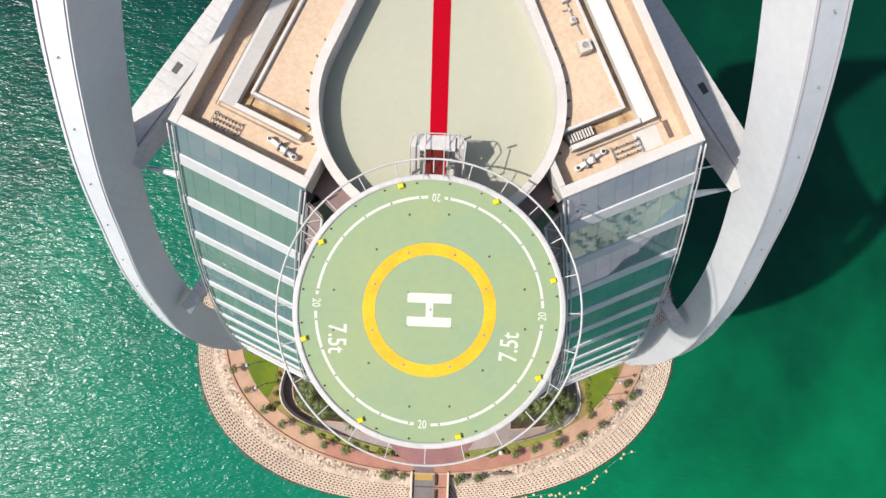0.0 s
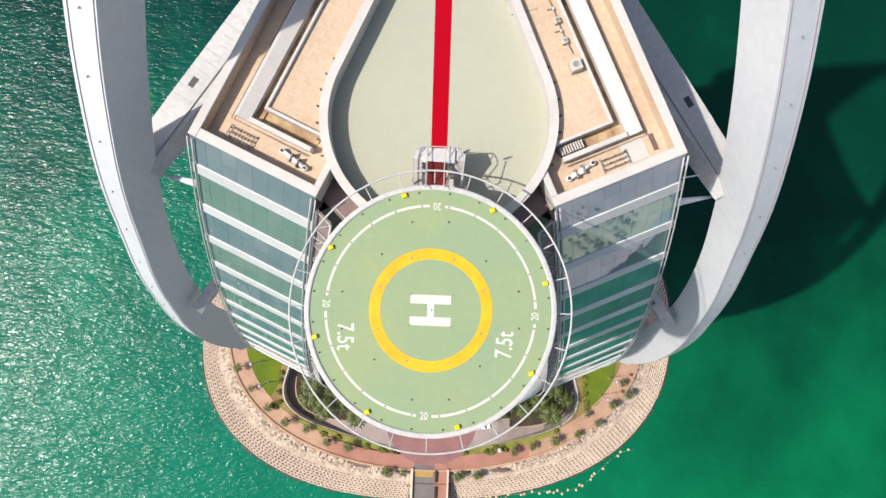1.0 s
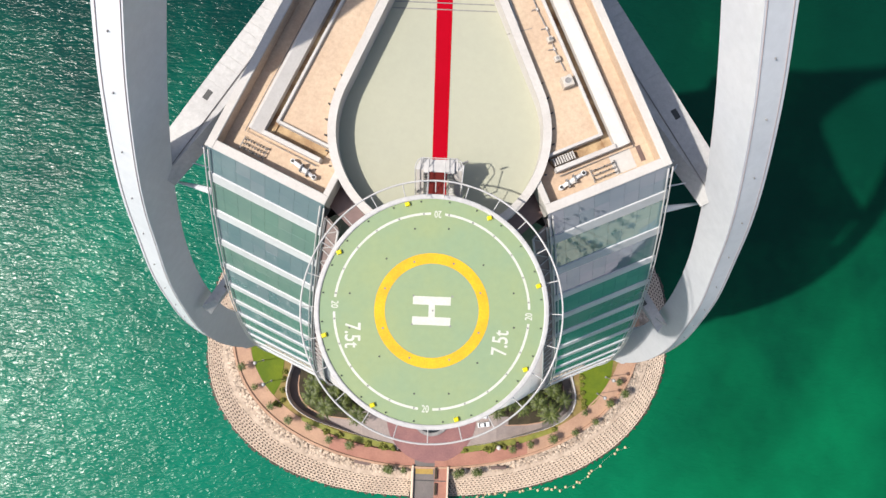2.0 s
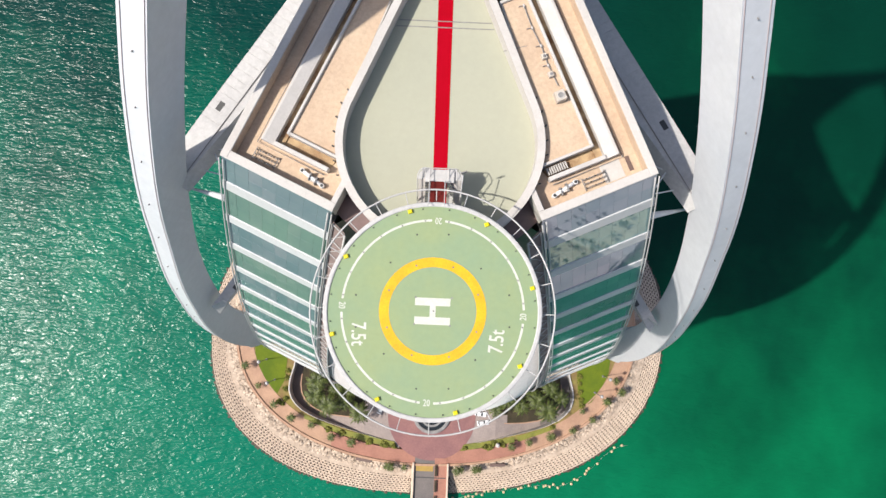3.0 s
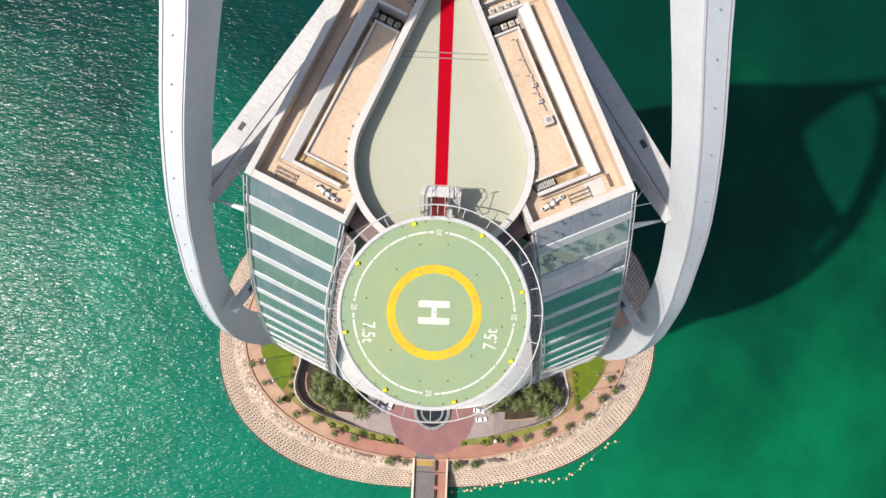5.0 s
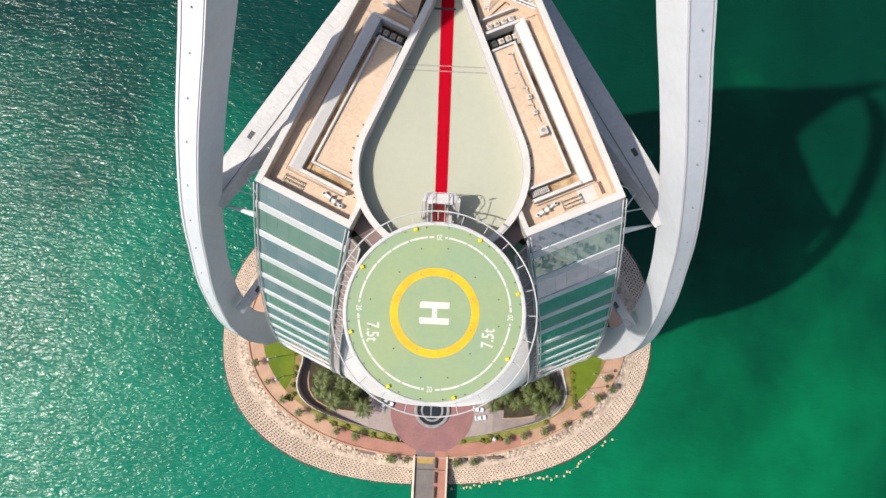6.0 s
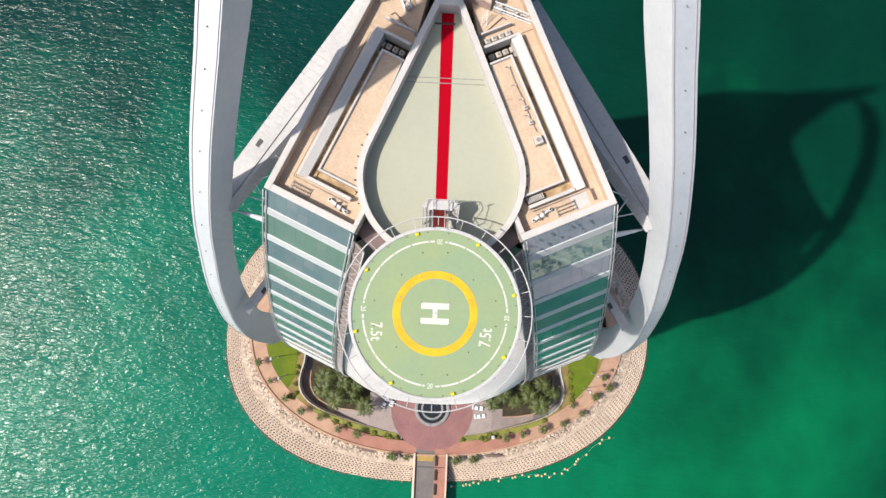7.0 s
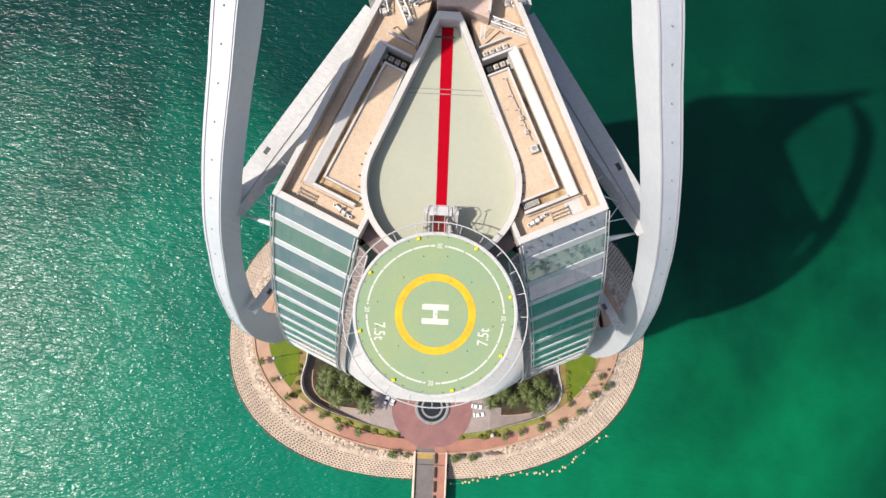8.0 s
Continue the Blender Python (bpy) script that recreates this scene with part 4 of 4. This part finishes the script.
# ---- plants and small things on the island ----
def palm(seed, height, spread, fronds):
    rng = random.Random(seed)
    p = thing("palm_tree", (0, 0, 0), "green date palm with drooping fronds", "palm tree", "palms on the island")
    lean = rng.uniform(-0.3, 0.3)
    part("trunk", tube([(lean * f * f, 0.2 * lean * f, height * f) for f in (0, 0.25, 0.5, 0.75, 1.0)], 0.28, 7, False, 0.17), M_TRUNK, p, "rough brown trunk")
    vs, fs = [], []
    for k in range(fronds):
        a = 2.39996 * k + rng.uniform(-0.2, 0.2)
        up = 1.1 - 1.5 * (k / fronds)
        ln = spread * rng.uniform(0.8, 1.1)
        c, s = math.cos(a), math.sin(a)
        spine, n = [], 7
        for i in range(n):
            f = i / (n - 1)
            spine.append(Vector((c * ln * f * (1 - 0.12 * f), s * ln * f * (1 - 0.12 * f), height + up * ln * 0.55 * f - ln * 0.62 * f * f)) + Vector((lean, 0.2 * lean, 0)))
        side = Vector((-s, c, 0))
        for i in range(n - 1):
            p0, p1 = spine[i], spine[i + 1]
            for sg in (-1, 1):
                for h in (0.0, 0.33, 0.66):
                    q = p0.lerp(p1, h)
                    e = p0.lerp(p1, h + 0.3)
                    w = spread * (0.06 + 0.10 * math.sin(math.pi * min(1, (i + h) / (n - 1) + 0.12)))
                    tip = q + side * sg * w + (p1 - p0) * 0.9 + Vector((0, 0, -0.22 * w))
                    b = len(vs)
                    vs += [tuple(q), tuple(e), tuple(tip)]
                    fs.append((b, b + 1, b + 2))
    part("crown", (vs, fs), M_LEAF, p, "spreading feathery crown")
    return p


def shrub(seed, r, h):
    """A low bush of many small leaves."""
    rng = random.Random(seed)
    s = thing("shrub", (0, 0, 0), "low green shrub beside the walk", "shrub", "shrubs on the island")
    vs, fs = [], []
    for i in range(260):
        a, e = rng.uniform(0, 6.283), rng.uniform(0.1, 1.55)
        q = r * rng.uniform(0.55, 1.05) * (1 + 0.2 * math.sin(3 * a + seed))
        c = Vector((q * math.cos(a) * math.cos(e), q * math.sin(a) * math.cos(e), h * rng.uniform(0.5, 1.05) * math.sin(e) + 0.1))
        u = Vector((rng.uniform(-1, 1), rng.uniform(-1, 1), rng.uniform(-0.6, 0.6))).normalized() * rng.uniform(0.18, 0.32)
        v = Vector((rng.uniform(-1, 1), rng.uniform(-1, 1), rng.uniform(-0.6, 0.6))).normalized() * rng.uniform(0.14, 0.28)
        b = len(vs)
        vs += [tuple(c - u), tuple(c + v), tuple(c + u), tuple(c - v)]
        fs.append((b, b + 1, b + 2, b + 3))
    part("foliage", (vs, fs), M_HEDGE, s, "small leaves")
    part("stem", tube([(0, 0, -0.1), (0, 0, h * 0.7)], 0.07, 6, False, 0.03), M_TRUNK, s)
    return s


def street_lamp():
    l = thing("street_lamp", (0, 0, 0), "tall lamp post with a round white head", "street lamp", "lamps on the lawn")
    part("pole", tube([(0, 0, 0), (0, 0, 5), (0, 0, 9.6)], 0.13, 8, False, 0.08), M_GREY, l, "grey steel pole")
    part("head", spin([(0.01, 9.5), (0.25, 9.55), (0.45, 9.7), (0.36, 9.85), (0.01, 10.05)], 16), M_WHITE, l, "white round head", True)
    part("reflector", spin([(0.01, 9.2), (0.5, 9.25), (0.55, 9.35), (0.01, 9.45)], 20), M_GREY, l, "wide grey reflector disc")
    part("foot", spin([(0.01, 0), (0.35, 0), (0.3, 0.25), (0.01, 0.3)], 10), M_GREY, l)
    return l


def car():
    c = thing("car", (0, 0, 0), "small white car parked by the forecourt", "car", "parked cars")
    prof = [(-2.2, 0.35, 0.75), (-2.1, 0.3, 0.95), (-0.9, 0.28, 1.0), (0.7, 0.28, 1.0), (2.0, 0.3, 0.85), (2.25, 0.38, 0.65)]
    part("body", loft([[(x, -0.88, z0), (x, 0.88, z0), (x, 0.85, z1), (x, -0.85, z1)] for x, z0, z1 in prof]), M_CAR, c, "white car body")
    part("cabin_glass", hexa([(-1.75, -0.76, 0.97), (0.85, -0.76, 0.97), (0.85, 0.76, 0.97), (-1.75, 0.76, 0.97)], [(-1.35, -0.62, 1.42), (0.2, -0.62, 1.42), (0.2, 0.62, 1.42), (-1.35, 0.62, 1.42)]), M_CARGLASS, c, "dark window glass")
    part("roof_panel", prism([(-1.3, -0.6), (0.15, -0.6), (0.15, 0.6), (-1.3, 0.6)], 1.41, 1.47), M_CAR, c)
    for x in (-1.35, 1.4):
        for y in (-0.82, 0.82):
            part("wheel", tube([(x, y - 0.1, 0.32), (x, y + 0.1, 0.32)], 0.32, 12), M_DARK, c, "dark tyre")
    return c


def put(first, used, m):
    """The first of a kind moves to its place; the next ones are copies."""
    if used:
        return copy_thing(first, m)
    first.matrix_basis = m
    return first


def planting():
    rng = random.Random(11)
    kinds = [palm(21, 6.5, 3.2, 30), palm(22, 5.2, 2.9, 26), palm(23, 7.4, 3.5, 34)]
    used = [False] * 3

    def place(x, y, z, size):
        i = rng.randrange(3)
        s = rng.uniform(0.85, 1.15) * size
        m = pose(x, y, z, 0, 0, rng.uniform(0, 360))
        if not used[i]:
            used[i] = True
            kinds[i].matrix_basis = m
            kinds[i].scale = (s, s, s)
            return
        o = copy_thing(kinds[i], m)
        o.scale = (s, s, s)

    grove = ((-33.9, 13.0), (-28.2, 11.1), (-34.5, 8.4), (-25.5, 6.7), (-30.4, 5.9), (-20.8, 4.2), (-23.9, 10.4), (-29.0, 14.4),
             (35.4, 13.0), (27.0, 7.8), (34.4, 6.9), (39.2, 10.2), (23.3, 9.5), (30.0, 11.6), (19.8, 6.3), (31.3, 9.2))
    for x, y in grove:
        place(x, y, 3.15, rng.uniform(0.98, 1.12))
    small = ((-56.3, 16.2), (-52.3, 10.0), (-47.3, 4.7), (-41.5, 1.1), (-35.6, -0.9), (-29.2, -4.0), (-23.0, -5.2),
             (46.1, 6.4), (49.0, 4.0), (52.9, 9.7), (43.2, 0.7), (36.4, -1.4), (30.0, -3.2), (57.5, 12.6), (55.8, 16.0), (24.8, -4.6))
    for x, y in small:
        place(x, y, 3.98, 0.52)
    for x, y in ((-12.6, -12.3), (-11.2, -12.1), (-7.2, -12.6), (8.6, -12.6), (9.9, -12.4), (14.0, -12.1), (15.4, -12.2)):
        place(x, y, 3.4, 0.5)
    first = [shrub(1, 0.8, 0.9), shrub(2, 0.65, 0.8), shrub(3, 0.95, 0.8)]
    seen = [False] * 3
    spots = [(-45.0, 4.8, 4.0), (-46.2, 5.3, 4.0), (-44.2, 6.4, 4.0), (46.0, 8.0, 4.0), (45.8, 9.6, 4.0), (45.2, 14.5, 4.0), (45.4, 12.0, 4.0), (45.1, 16.6, 4.0), (-44.0, 14.8, 4.0), (-44.1, 12.6, 4.0), (-44.4, 9.4, 4.0),
             (10.9, -6.2, 4.25), (19.5, -4.3, 4.25), (-10.6, -6.4, 4.25)]
    for k in range(12):
        side = rng.choice((-1, 1))
        f = rng.random()
        spots.append((side * (10.5 + 27 * f), -6.1 + 7.4 * f * f + rng.uniform(-0.35, 0.35), 4.25))
    for x, y, z in spots:
        i = rng.randrange(3)
        put(first[i], seen[i], pose(x, y, z, 0, 0, rng.uniform(0, 360)))
        seen[i] = True
    l = street_lamp()
    for k, (x, y) in enumerate(((-50.7, 17.9), (-47.9, 11.9), (52.3, 17.0), (49.9, 12.0))):
        put(l, k, pose(x, y, 4.05, 0, 0, 40 * k))
    c = car()
    for k, (x, y, a) in enumerate(((16.1, 1.6, 8), (15.3, 4.2, -6), (-14.9, 4.6, 65), (-12.4, 5.2, 70))):
        put(c, k, pose(x, y, 4.08 if abs(x) < 13 else 4.0, 0, 0, a) @ Matrix.Scale(1 if k else 0.8, 4))
    b = thing("guard_booth", (20.7, -4.7, 4.2), "small white domed guard booth by the drive", "guard booth")
    part("wall", spin([(0.01, 4.2), (0.5, 4.2), (0.5, 6.1), (0.01, 6.3)], 12, 20.7, -4.7), M_PARAPET, b, "white wall")
    part("roof", spin([(0.01, 6.1), (0.68, 6.1), (0.65, 6.2), (0.4, 6.5), (0.01, 6.6)], 16, 20.7, -4.7), M_PARAPET, b, "white domed roof", True)
    for x, y, a in ((-19.6, -11.0, -8), (21.0, -10.9, 3)):
        q = thing("bench", (x, y, 3.3), "long brown bench on the sea wall", "bench", "benches on the sea wall")
        part("seat", block(x, y, 4.0, 4.6, 0.9, 0.15, radians(a), 0.03), M_BROWNWALL, q, "brown slatted seat")
        for o in (-1.9, 1.9):
            part("leg", block(x + o, y + o * math.sin(radians(a)), 3.0, 0.3, 0.7, 1.05, radians(a)), M_BROWNWALL, q)


def buoys():
    rng = random.Random(8)
    line = resample(((61.2, -4.2), (57.8, -5.0), (54.4, -7.4), (50.1, -11.7), (47.3, -14.2), (44.2, -16.0), (41.0, -17.5), (35.3, -17.2), (31.6, -17.9), (27.8, -18.4), (23.2, -19.3), (16.6, -20.6), (8.3, -22.5)), 46)
    rope = thing("float_rope", (35, -17, 0), "thin pale rope between the floats", "rope")
    part("strand", tube([(x, y, 0.06) for x, y in line], 0.02, 5), M_PARAPET, rope)
    first = None
    for k, (x, y) in enumerate(line):
        if rng.random() < 0.3:
            continue
        m = pose(x + rng.uniform(-0.5, 0.5), y + rng.uniform(-0.6, 0.6), 0.05, 0, 0, rng.uniform(0, 90))
        if first is None:
            first = thing("buoy", (0, 0, 0), "small pale orange float on the water", "buoy", "floats on the rope")
            part("float", spin([(0.01, -0.25), (0.3, -0.15), (0.42, 0.1), (0.33, 0.32), (0.01, 0.42)], 10), M_BUOY, first, "orange float", True)
            part("eye", tube([(-0.1, 0, 0.4), (0, 0, 0.55), (0.1, 0, 0.4)], 0.03, 5), M_GREY, first)
            first.matrix_basis = m
        else:
            copy_thing(first, m)


# ---- roof machinery ----
def fan_duct(side, turn):
    x, y = wing_at(side, -2.6, 10.6)
    d = thing("duct_fan", (x, y, 203.03), "white roof duct with round fans", "duct fan", "duct fans on the roof")
    a, b = wing_at(side, -2.3, 12.4), wing_at(side, -2.9, 9.4)
    part("duct", tube([(*a, 203.95), (*b, 203.95)], 0.24, 12), M_CAR, d, "white round duct", True)
    for p in (a, b):
        part("fan_housing", spin([(0.01, 203.41), (0.3, 203.41), (0.3, 204.11), (0.26, 204.19), (0.01, 204.19)], 16, *p), M_CAR, d, "white fan housing")
        part("grille", spin([(0.01, 204.19), (0.2, 204.19), (0.2, 204.23), (0.01, 204.23)], 14, *p), M_DARK, d, "dark grille")
    for f in (0.3, 0.6):
        q = (a[0] + (b[0] - a[0]) * f, a[1] + (b[1] - a[1]) * f)
        part("bracket", block(*q, 203.41, 0.12, 1.0, 1.0, turn), M_GREY, d)
    e = wing_at(side, -2.5, 11.0)
    u = thing("roof_cabinet", (*e, 203.03), "square white cabinet on the roof", "cabinet", "cabinets on the roof")
    part("case", block(*e, 203.41, 0.7, 0.6, 0.7, turn, 0.05), M_PARAPET, u, "white case")
    part("lid", block(*e, 203.94, 0.3, 0.3, 0.1, turn, 0.03), M_GREY, u, "grey lid")


def pipe_rack(side, s, w, turn):
    x, y = wing_at(side, s, w)
    r = thing("pipe_rack", (x, y, 203.03), "low rack of small dark valves and pipes", "pipe rack", "pipe racks on the roof")
    for k in range(3):
        p, q = wing_at(side, s - 0.55 + 0.55 * k, w - 1.5), wing_at(side, s - 0.55 + 0.55 * k, w + 1.5)
        part("pipe", tube([(*p, 203.84), (*q, 203.84)], 0.035, 6), M_GREY, r, "thin grey pipe")
        for i in range(8):
            f = (i + 0.5) / 8
            c = (p[0] + (q[0] - p[0]) * f, p[1] + (q[1] - p[1]) * f)
            part("valve", block(*c, 203.8, 0.1, 0.2, 0.26, turn + 0.6, 0.02), M_GREY if (i + k) % 3 else M_DARK, r)
    for o in (-1.5, 1.5):
        a, b = wing_at(side, s - 0.8, w + o), wing_at(side, s + 0.8, w + o)
        part("frame", tube([(*a, 203.41), (*a, 203.8), (*b, 203.8), (*b, 203.41)], 0.06, 6), M_GREY, r, "grey frame")


def air_unit(x, y, z, turn, size=1.0):
    u = thing("air_conditioner", (x, y, z), "pale outdoor air conditioning unit with a fan", "air conditioner", "air conditioners on the roof")
    part("case", block(x, y, z, 1.1 * size, 1.1 * size, 1.0 * size, turn, 0.05), M_CREAM, u, "pale metal case")
    part("fan_ring", spin([(0.01, z + size), (0.38 * size, z + size), (0.38 * size, z + size + 0.08), (0.01, z + size + 0.08)], 14, x, y), M_PARAPET, u, "grey fan ring")
    part("fan", spin([(0.01, z + size + 0.08), (0.3 * size, z + size + 0.08), (0.3 * size, z + size + 0.11), (0.01, z + size + 0.11)], 12, x, y), M_GREY, u, "dark fan opening")


def cradle(p, q, wide):
    """A lattice arm of a facade cleaning machine, resting on the roof."""
    p, q = Vector(p), Vector(q)
    c = thing("cleaning_arm", tuple(p.lerp(q, 0.5)), "pale lattice arm of a facade cleaning machine", "cleaning machine", "cleaning machines on the roof")
    d = (q - p).normalized()
    u = d.cross(Vector((0, 0, 1))).normalized() * wide * 0.5
    v = Vector((0, 0, 0.45))
    lines = [(p + a + b, q + a + b) for a in (u, -u) for b in (v, -v)]
    for a, b in lines:
        part("rail", tube([a, b], 0.1, 6), M_CAR, c, "pale steel rail")
    n = int((q - p).length / 0.7)
    bars = []
    for k in range(n):
        f, g = k / n, (k + 1) / n
        for i, j in ((0, 2), (0, 1), (2, 3)):
            bars.append(tube([lines[i][0].lerp(lines[i][1], f), lines[j][0].lerp(lines[j][1], g)], 0.06, 5))
    part("lattice", join(*bars), M_PARAPET, c, "thin lattice bars", kind="stuff")
    for f, s in ((0.12, 1.3), (0.55, 0.8), (0.9, 1.0)):
        m = p.lerp(q, f)
        part("motor_box", block(m.x, m.y, 203.26, s, s * 0.8, m.z - 203.03, math.atan2(d.y, d.x), 0.06), M_CREAM, c, "cream motor box")
    for f in (0.3, 0.75):
        m = p.lerp(q, f)
        part("foot", tube([(m.x, m.y, 202.64), m], 0.12, 6), M_GREY, c)


def roof_things(t):
    for side in (-1, 1):
        fan_duct(side, side * VEE)
        pipe_rack(side, -2.2, 4.6 if side < 0 else 7.0, side * VEE)
        # condensers in rows behind the raised roof
        for row, s in enumerate((-28.5, -30.7) if side > 0 else (-28.5,)):
            for k in range(4):
                x, y = wing_at(side, s, 4.9 + 1.15 * k)
                air_unit(x, y, 202 if row == 0 else 203.41, side * VEE, 0.75)
        part("screen_wall", wing_box(side, -30, -29.55, 3.9, 9.4, 201.86, 204.73), M_PARAPET, t, "white screen wall")
        part("screen_wall", wing_box(side, -32.1, -31.8, 3.9, 8.9, 203.26, 204.5), M_PARAPET, t, "white screen wall")
    # pipes and a cooling unit on one raised roof
    run = [wing_at(1, s, 6.9 + (0.15 if k % 2 else 0)) for k, s in enumerate((-25.5, -22.5, -20.0, -17.4, -14.6))]
    p = thing("pipe_run", (*run[2], 204.57), "jointed dark pipe run on the beige roof", "pipe run")
    part("pipe", tube([(*q, 204.81) for q in run], 0.06, 6), M_GREY, p, "dark pipe")
    for q in run[:-1]:
        part("branch", tube([(*q, 204.81), (q[0] - 0.6, q[1] - 0.12, 204.81), (q[0] - 0.6, q[1] - 0.12, 204.54)], 0.05, 6), M_GREY, p, "grey branch pipe")
        part("joint", block(*q, 204.54, 0.2, 0.34, 0.4, VEE, 0.03), M_PARAPET, p)
    for s, w in ((-13.2, 7.3), (-16.2, 7.2), (-18.6, 7.1)):
        x, y = wing_at(1, s, w)
        air_unit(x, y, 204.54, VEE, 0.6 if s < -14 else 1.15)
    part("roof_seam", prism([(7.3, 33.35), (10.2, 34.2), (10.2, 34.28), (7.3, 33.43)], 204.52, 204.57), M_GREY, t, "thin seam in the roof deck")
    # white floor panels and an open hatch on one front terrace
    for side, s0 in ((1, -2.9),):
        part("floor_panel", wing_box(side, -3.6, -1.3, 3.2, 5.8, 203.41, 203.49, 0.01), M_PARAPET, t, "white floor panel")
        h = wing_at(side, -2.6, 2.2)
        part("floor_hatch", block(*h, 203.41, 0.55, 1.9, 0.12, VEE, 0.02), M_BROWNWALL, t, "brown floor hatch")
        for k in range(9):
            q = wing_at(side, -5.3, 9.6 + 0.3 * k)
            part("slat", block(*q, 203.41, 0.14, 0.9, 0.7, VEE), M_PARAPET, t)
    # the structure behind the tip of the court
    part("rear_roof", prism([(-1.9, 50.2), (1.9, 50.2), (6.4, 48.4), (6.9, 60), (-3.0, 60)], 200.7, 206.05), M_BROWNROOF, t, "brown rear roof")
    part("rear_wall", prism([(6.2, 49.4), (6.6, 49.3), (7.3, 60), (6.9, 60)], 200.7, 206.9), M_PARAPET, t, "white rear wall")
    part("rear_block", prism([(-13.5, 52.5), (13.5, 52.5), (10, 72), (-10, 72)], 150.0, 202.72), M_WHITE, t, "white rear block")
    rng = random.Random(4)
    for side in (-1, 1):
        for k in range(16):
            x, y = side * rng.uniform(3.4, 12.0), rng.uniform(50.6, 57)
            if side > 0 and x < 7.6:
                continue
            g = thing("machine", (x, y, 203.03), "pale roof machine with pipes and panels", "machine", "machines at the rear of the roof")
            w, d, hh = rng.uniform(0.5, 1.3), rng.uniform(0.5, 1.2), rng.uniform(1.0, 2.4)
            part("case", block(x, y, 202.68, w, d, hh, rng.uniform(-0.6, 0.6), 0.07), rng.choice((M_PARAPET, M_CAR, M_CREAM)), g, "pale case")
            part("duct", tube([(x, y, 202.72 + hh), (x, y, 203.18 + hh), (x + rng.uniform(-1.5, 1.5), y + rng.uniform(-1, 1), 203.26 + hh)], 0.22, 8), M_GREY, g, "grey duct")
    cradle((6.9, 48.8, 204.73), (13.0, 46.9, 204.26), 0.9)
    cradle((-8.6, 52.6, 205.04), (-6.2, 47.8, 204.11), 1.0)
    cradle((-11.4, 53.0, 205.2), (-10.4, 49.2, 204.26), 1.3)
    l = thing("ladder", (5.6, 46.9, 203.41), "short white ladder against the roof wall", "ladder")
    p, q = Vector((5.6, 46.0, 203.41)), Vector((5.6, 47.6, 205.66))
    for o in (-0.35, 0.35):
        part("rail", tube([p + Vector((o, 0, 0)), q + Vector((o, 0, 0))], 0.06, 6), M_CAR, l)
    for k in range(7):
        m = p.lerp(q, (k + 0.5) / 7)
        part("rung", tube([m + Vector((-0.35, 0, 0)), m + Vector((0.35, 0, 0))], 0.04, 5), M_CAR, l)
    # thin kerb pipes on the beige rear floor
    for side in (-1, 1):
        k = thing("floor_pipe", (*wing_at(side, -31.7, 6.0), 203.41), "thin brown pipe bent across the roof floor", "floor pipe", "floor pipes")
        part("pipe", tube([(*wing_at(side, -32.9, 4.2), 203.57), (*wing_at(side, -33.5, 4.6), 203.57), (*wing_at(side, -31.7, 9.4), 203.57)], 0.09, 6), M_BROWNWALL, k, "brown pipe")
        part("valve_box", block(*wing_at(side, -31.8, 9.2), 203.41, 0.55, 0.5, 0.5, side * VEE, 0.05), M_GREY, k, "dark valve box")


# ---- the bathing terrace in front of the island ----
def parasol(seed):
    rng = random.Random(seed)
    p = thing("parasol", (0, 0, 0), "dark beach parasol on the paved terrace", "parasol", "parasols on the terrace")
    n = 8
    rim = [(1.9 * math.cos(6.2832 * k / n), 1.9 * math.sin(6.2832 * k / n), 2.1 + rng.uniform(-0.05, 0.05)) for k in range(n)]
    part("canopy", (rim + [(0, 0, 2.75), (0, 0, 2.6)], [(k, (k + 1) % n, n) for k in range(n)] + [((k + 1) % n, k, n + 1) for k in range(n)]), M_DARK, p, "dark canopy")
    part("pole", tube([(0, 0, 0), (0, 0, 2.7)], 0.04, 6), M_GREY, p, "thin grey pole")
    part("foot", block(0, 0, 0, 0.6, 0.6, 0.12, 0.3, 0.03), M_GREY, p)
    return p


def bathing_terrace():
    structure("terrace", prism([(60, -250), (290, -250), (290, -86), (60, -86)], -1.0, 2.2), M_TERRACE, "grey paved bathing terrace in the sea", "terrace")
    structure("sand", prism([(64, -146), (286, -146), (286, -109), (64, -109)], 2.0, 2.35), M_SAND, "sandy beach on the terrace", "beach")
    rng = random.Random(31)
    kind = palm(41, 5.0, 2.7, 24)
    for k in range(60):
        put(kind, k, pose(rng.uniform(105, 205), rng.uniform(-140, -113), 2.3, 0, 0, rng.uniform(0, 360)) @ Matrix.Scale(1 if k else 0.7, 4))
    shade = parasol(3)
    for k in range(36):
        put(shade, k, pose(120 + 7.5 * (k % 12) + rng.uniform(-2, 2), -158 - 8 * (k // 12) - 0.25 * (k % 12) + rng.uniform(-1.5, 1.5), 2.2, 0, 0, rng.uniform(0, 90)) @ Matrix.Scale(1 if k else 0.6, 4))


# ---- build ----
# the island, its bridge and all on it are drawn in a plan of their own, which is set down here at its true size
ISLE = Matrix.Translation((-1.2, -47.25, 0)) @ Matrix.Scale(1.326, 4)
sea()
t = tower()
roof(t)
for side in (-1, 1):
    arch(side)
    brace(side)
mast()
helipad()
stair()
roof_things(t)
above = set(scene.objects)
ground = island()
bridge()
planting()
buoys()
bathing_terrace()
sea_wall(ground)
for ob in scene.objects:
    if ob not in above and ob.parent is None:
        ob.matrix_basis = ISLE @ ob.matrix_basis
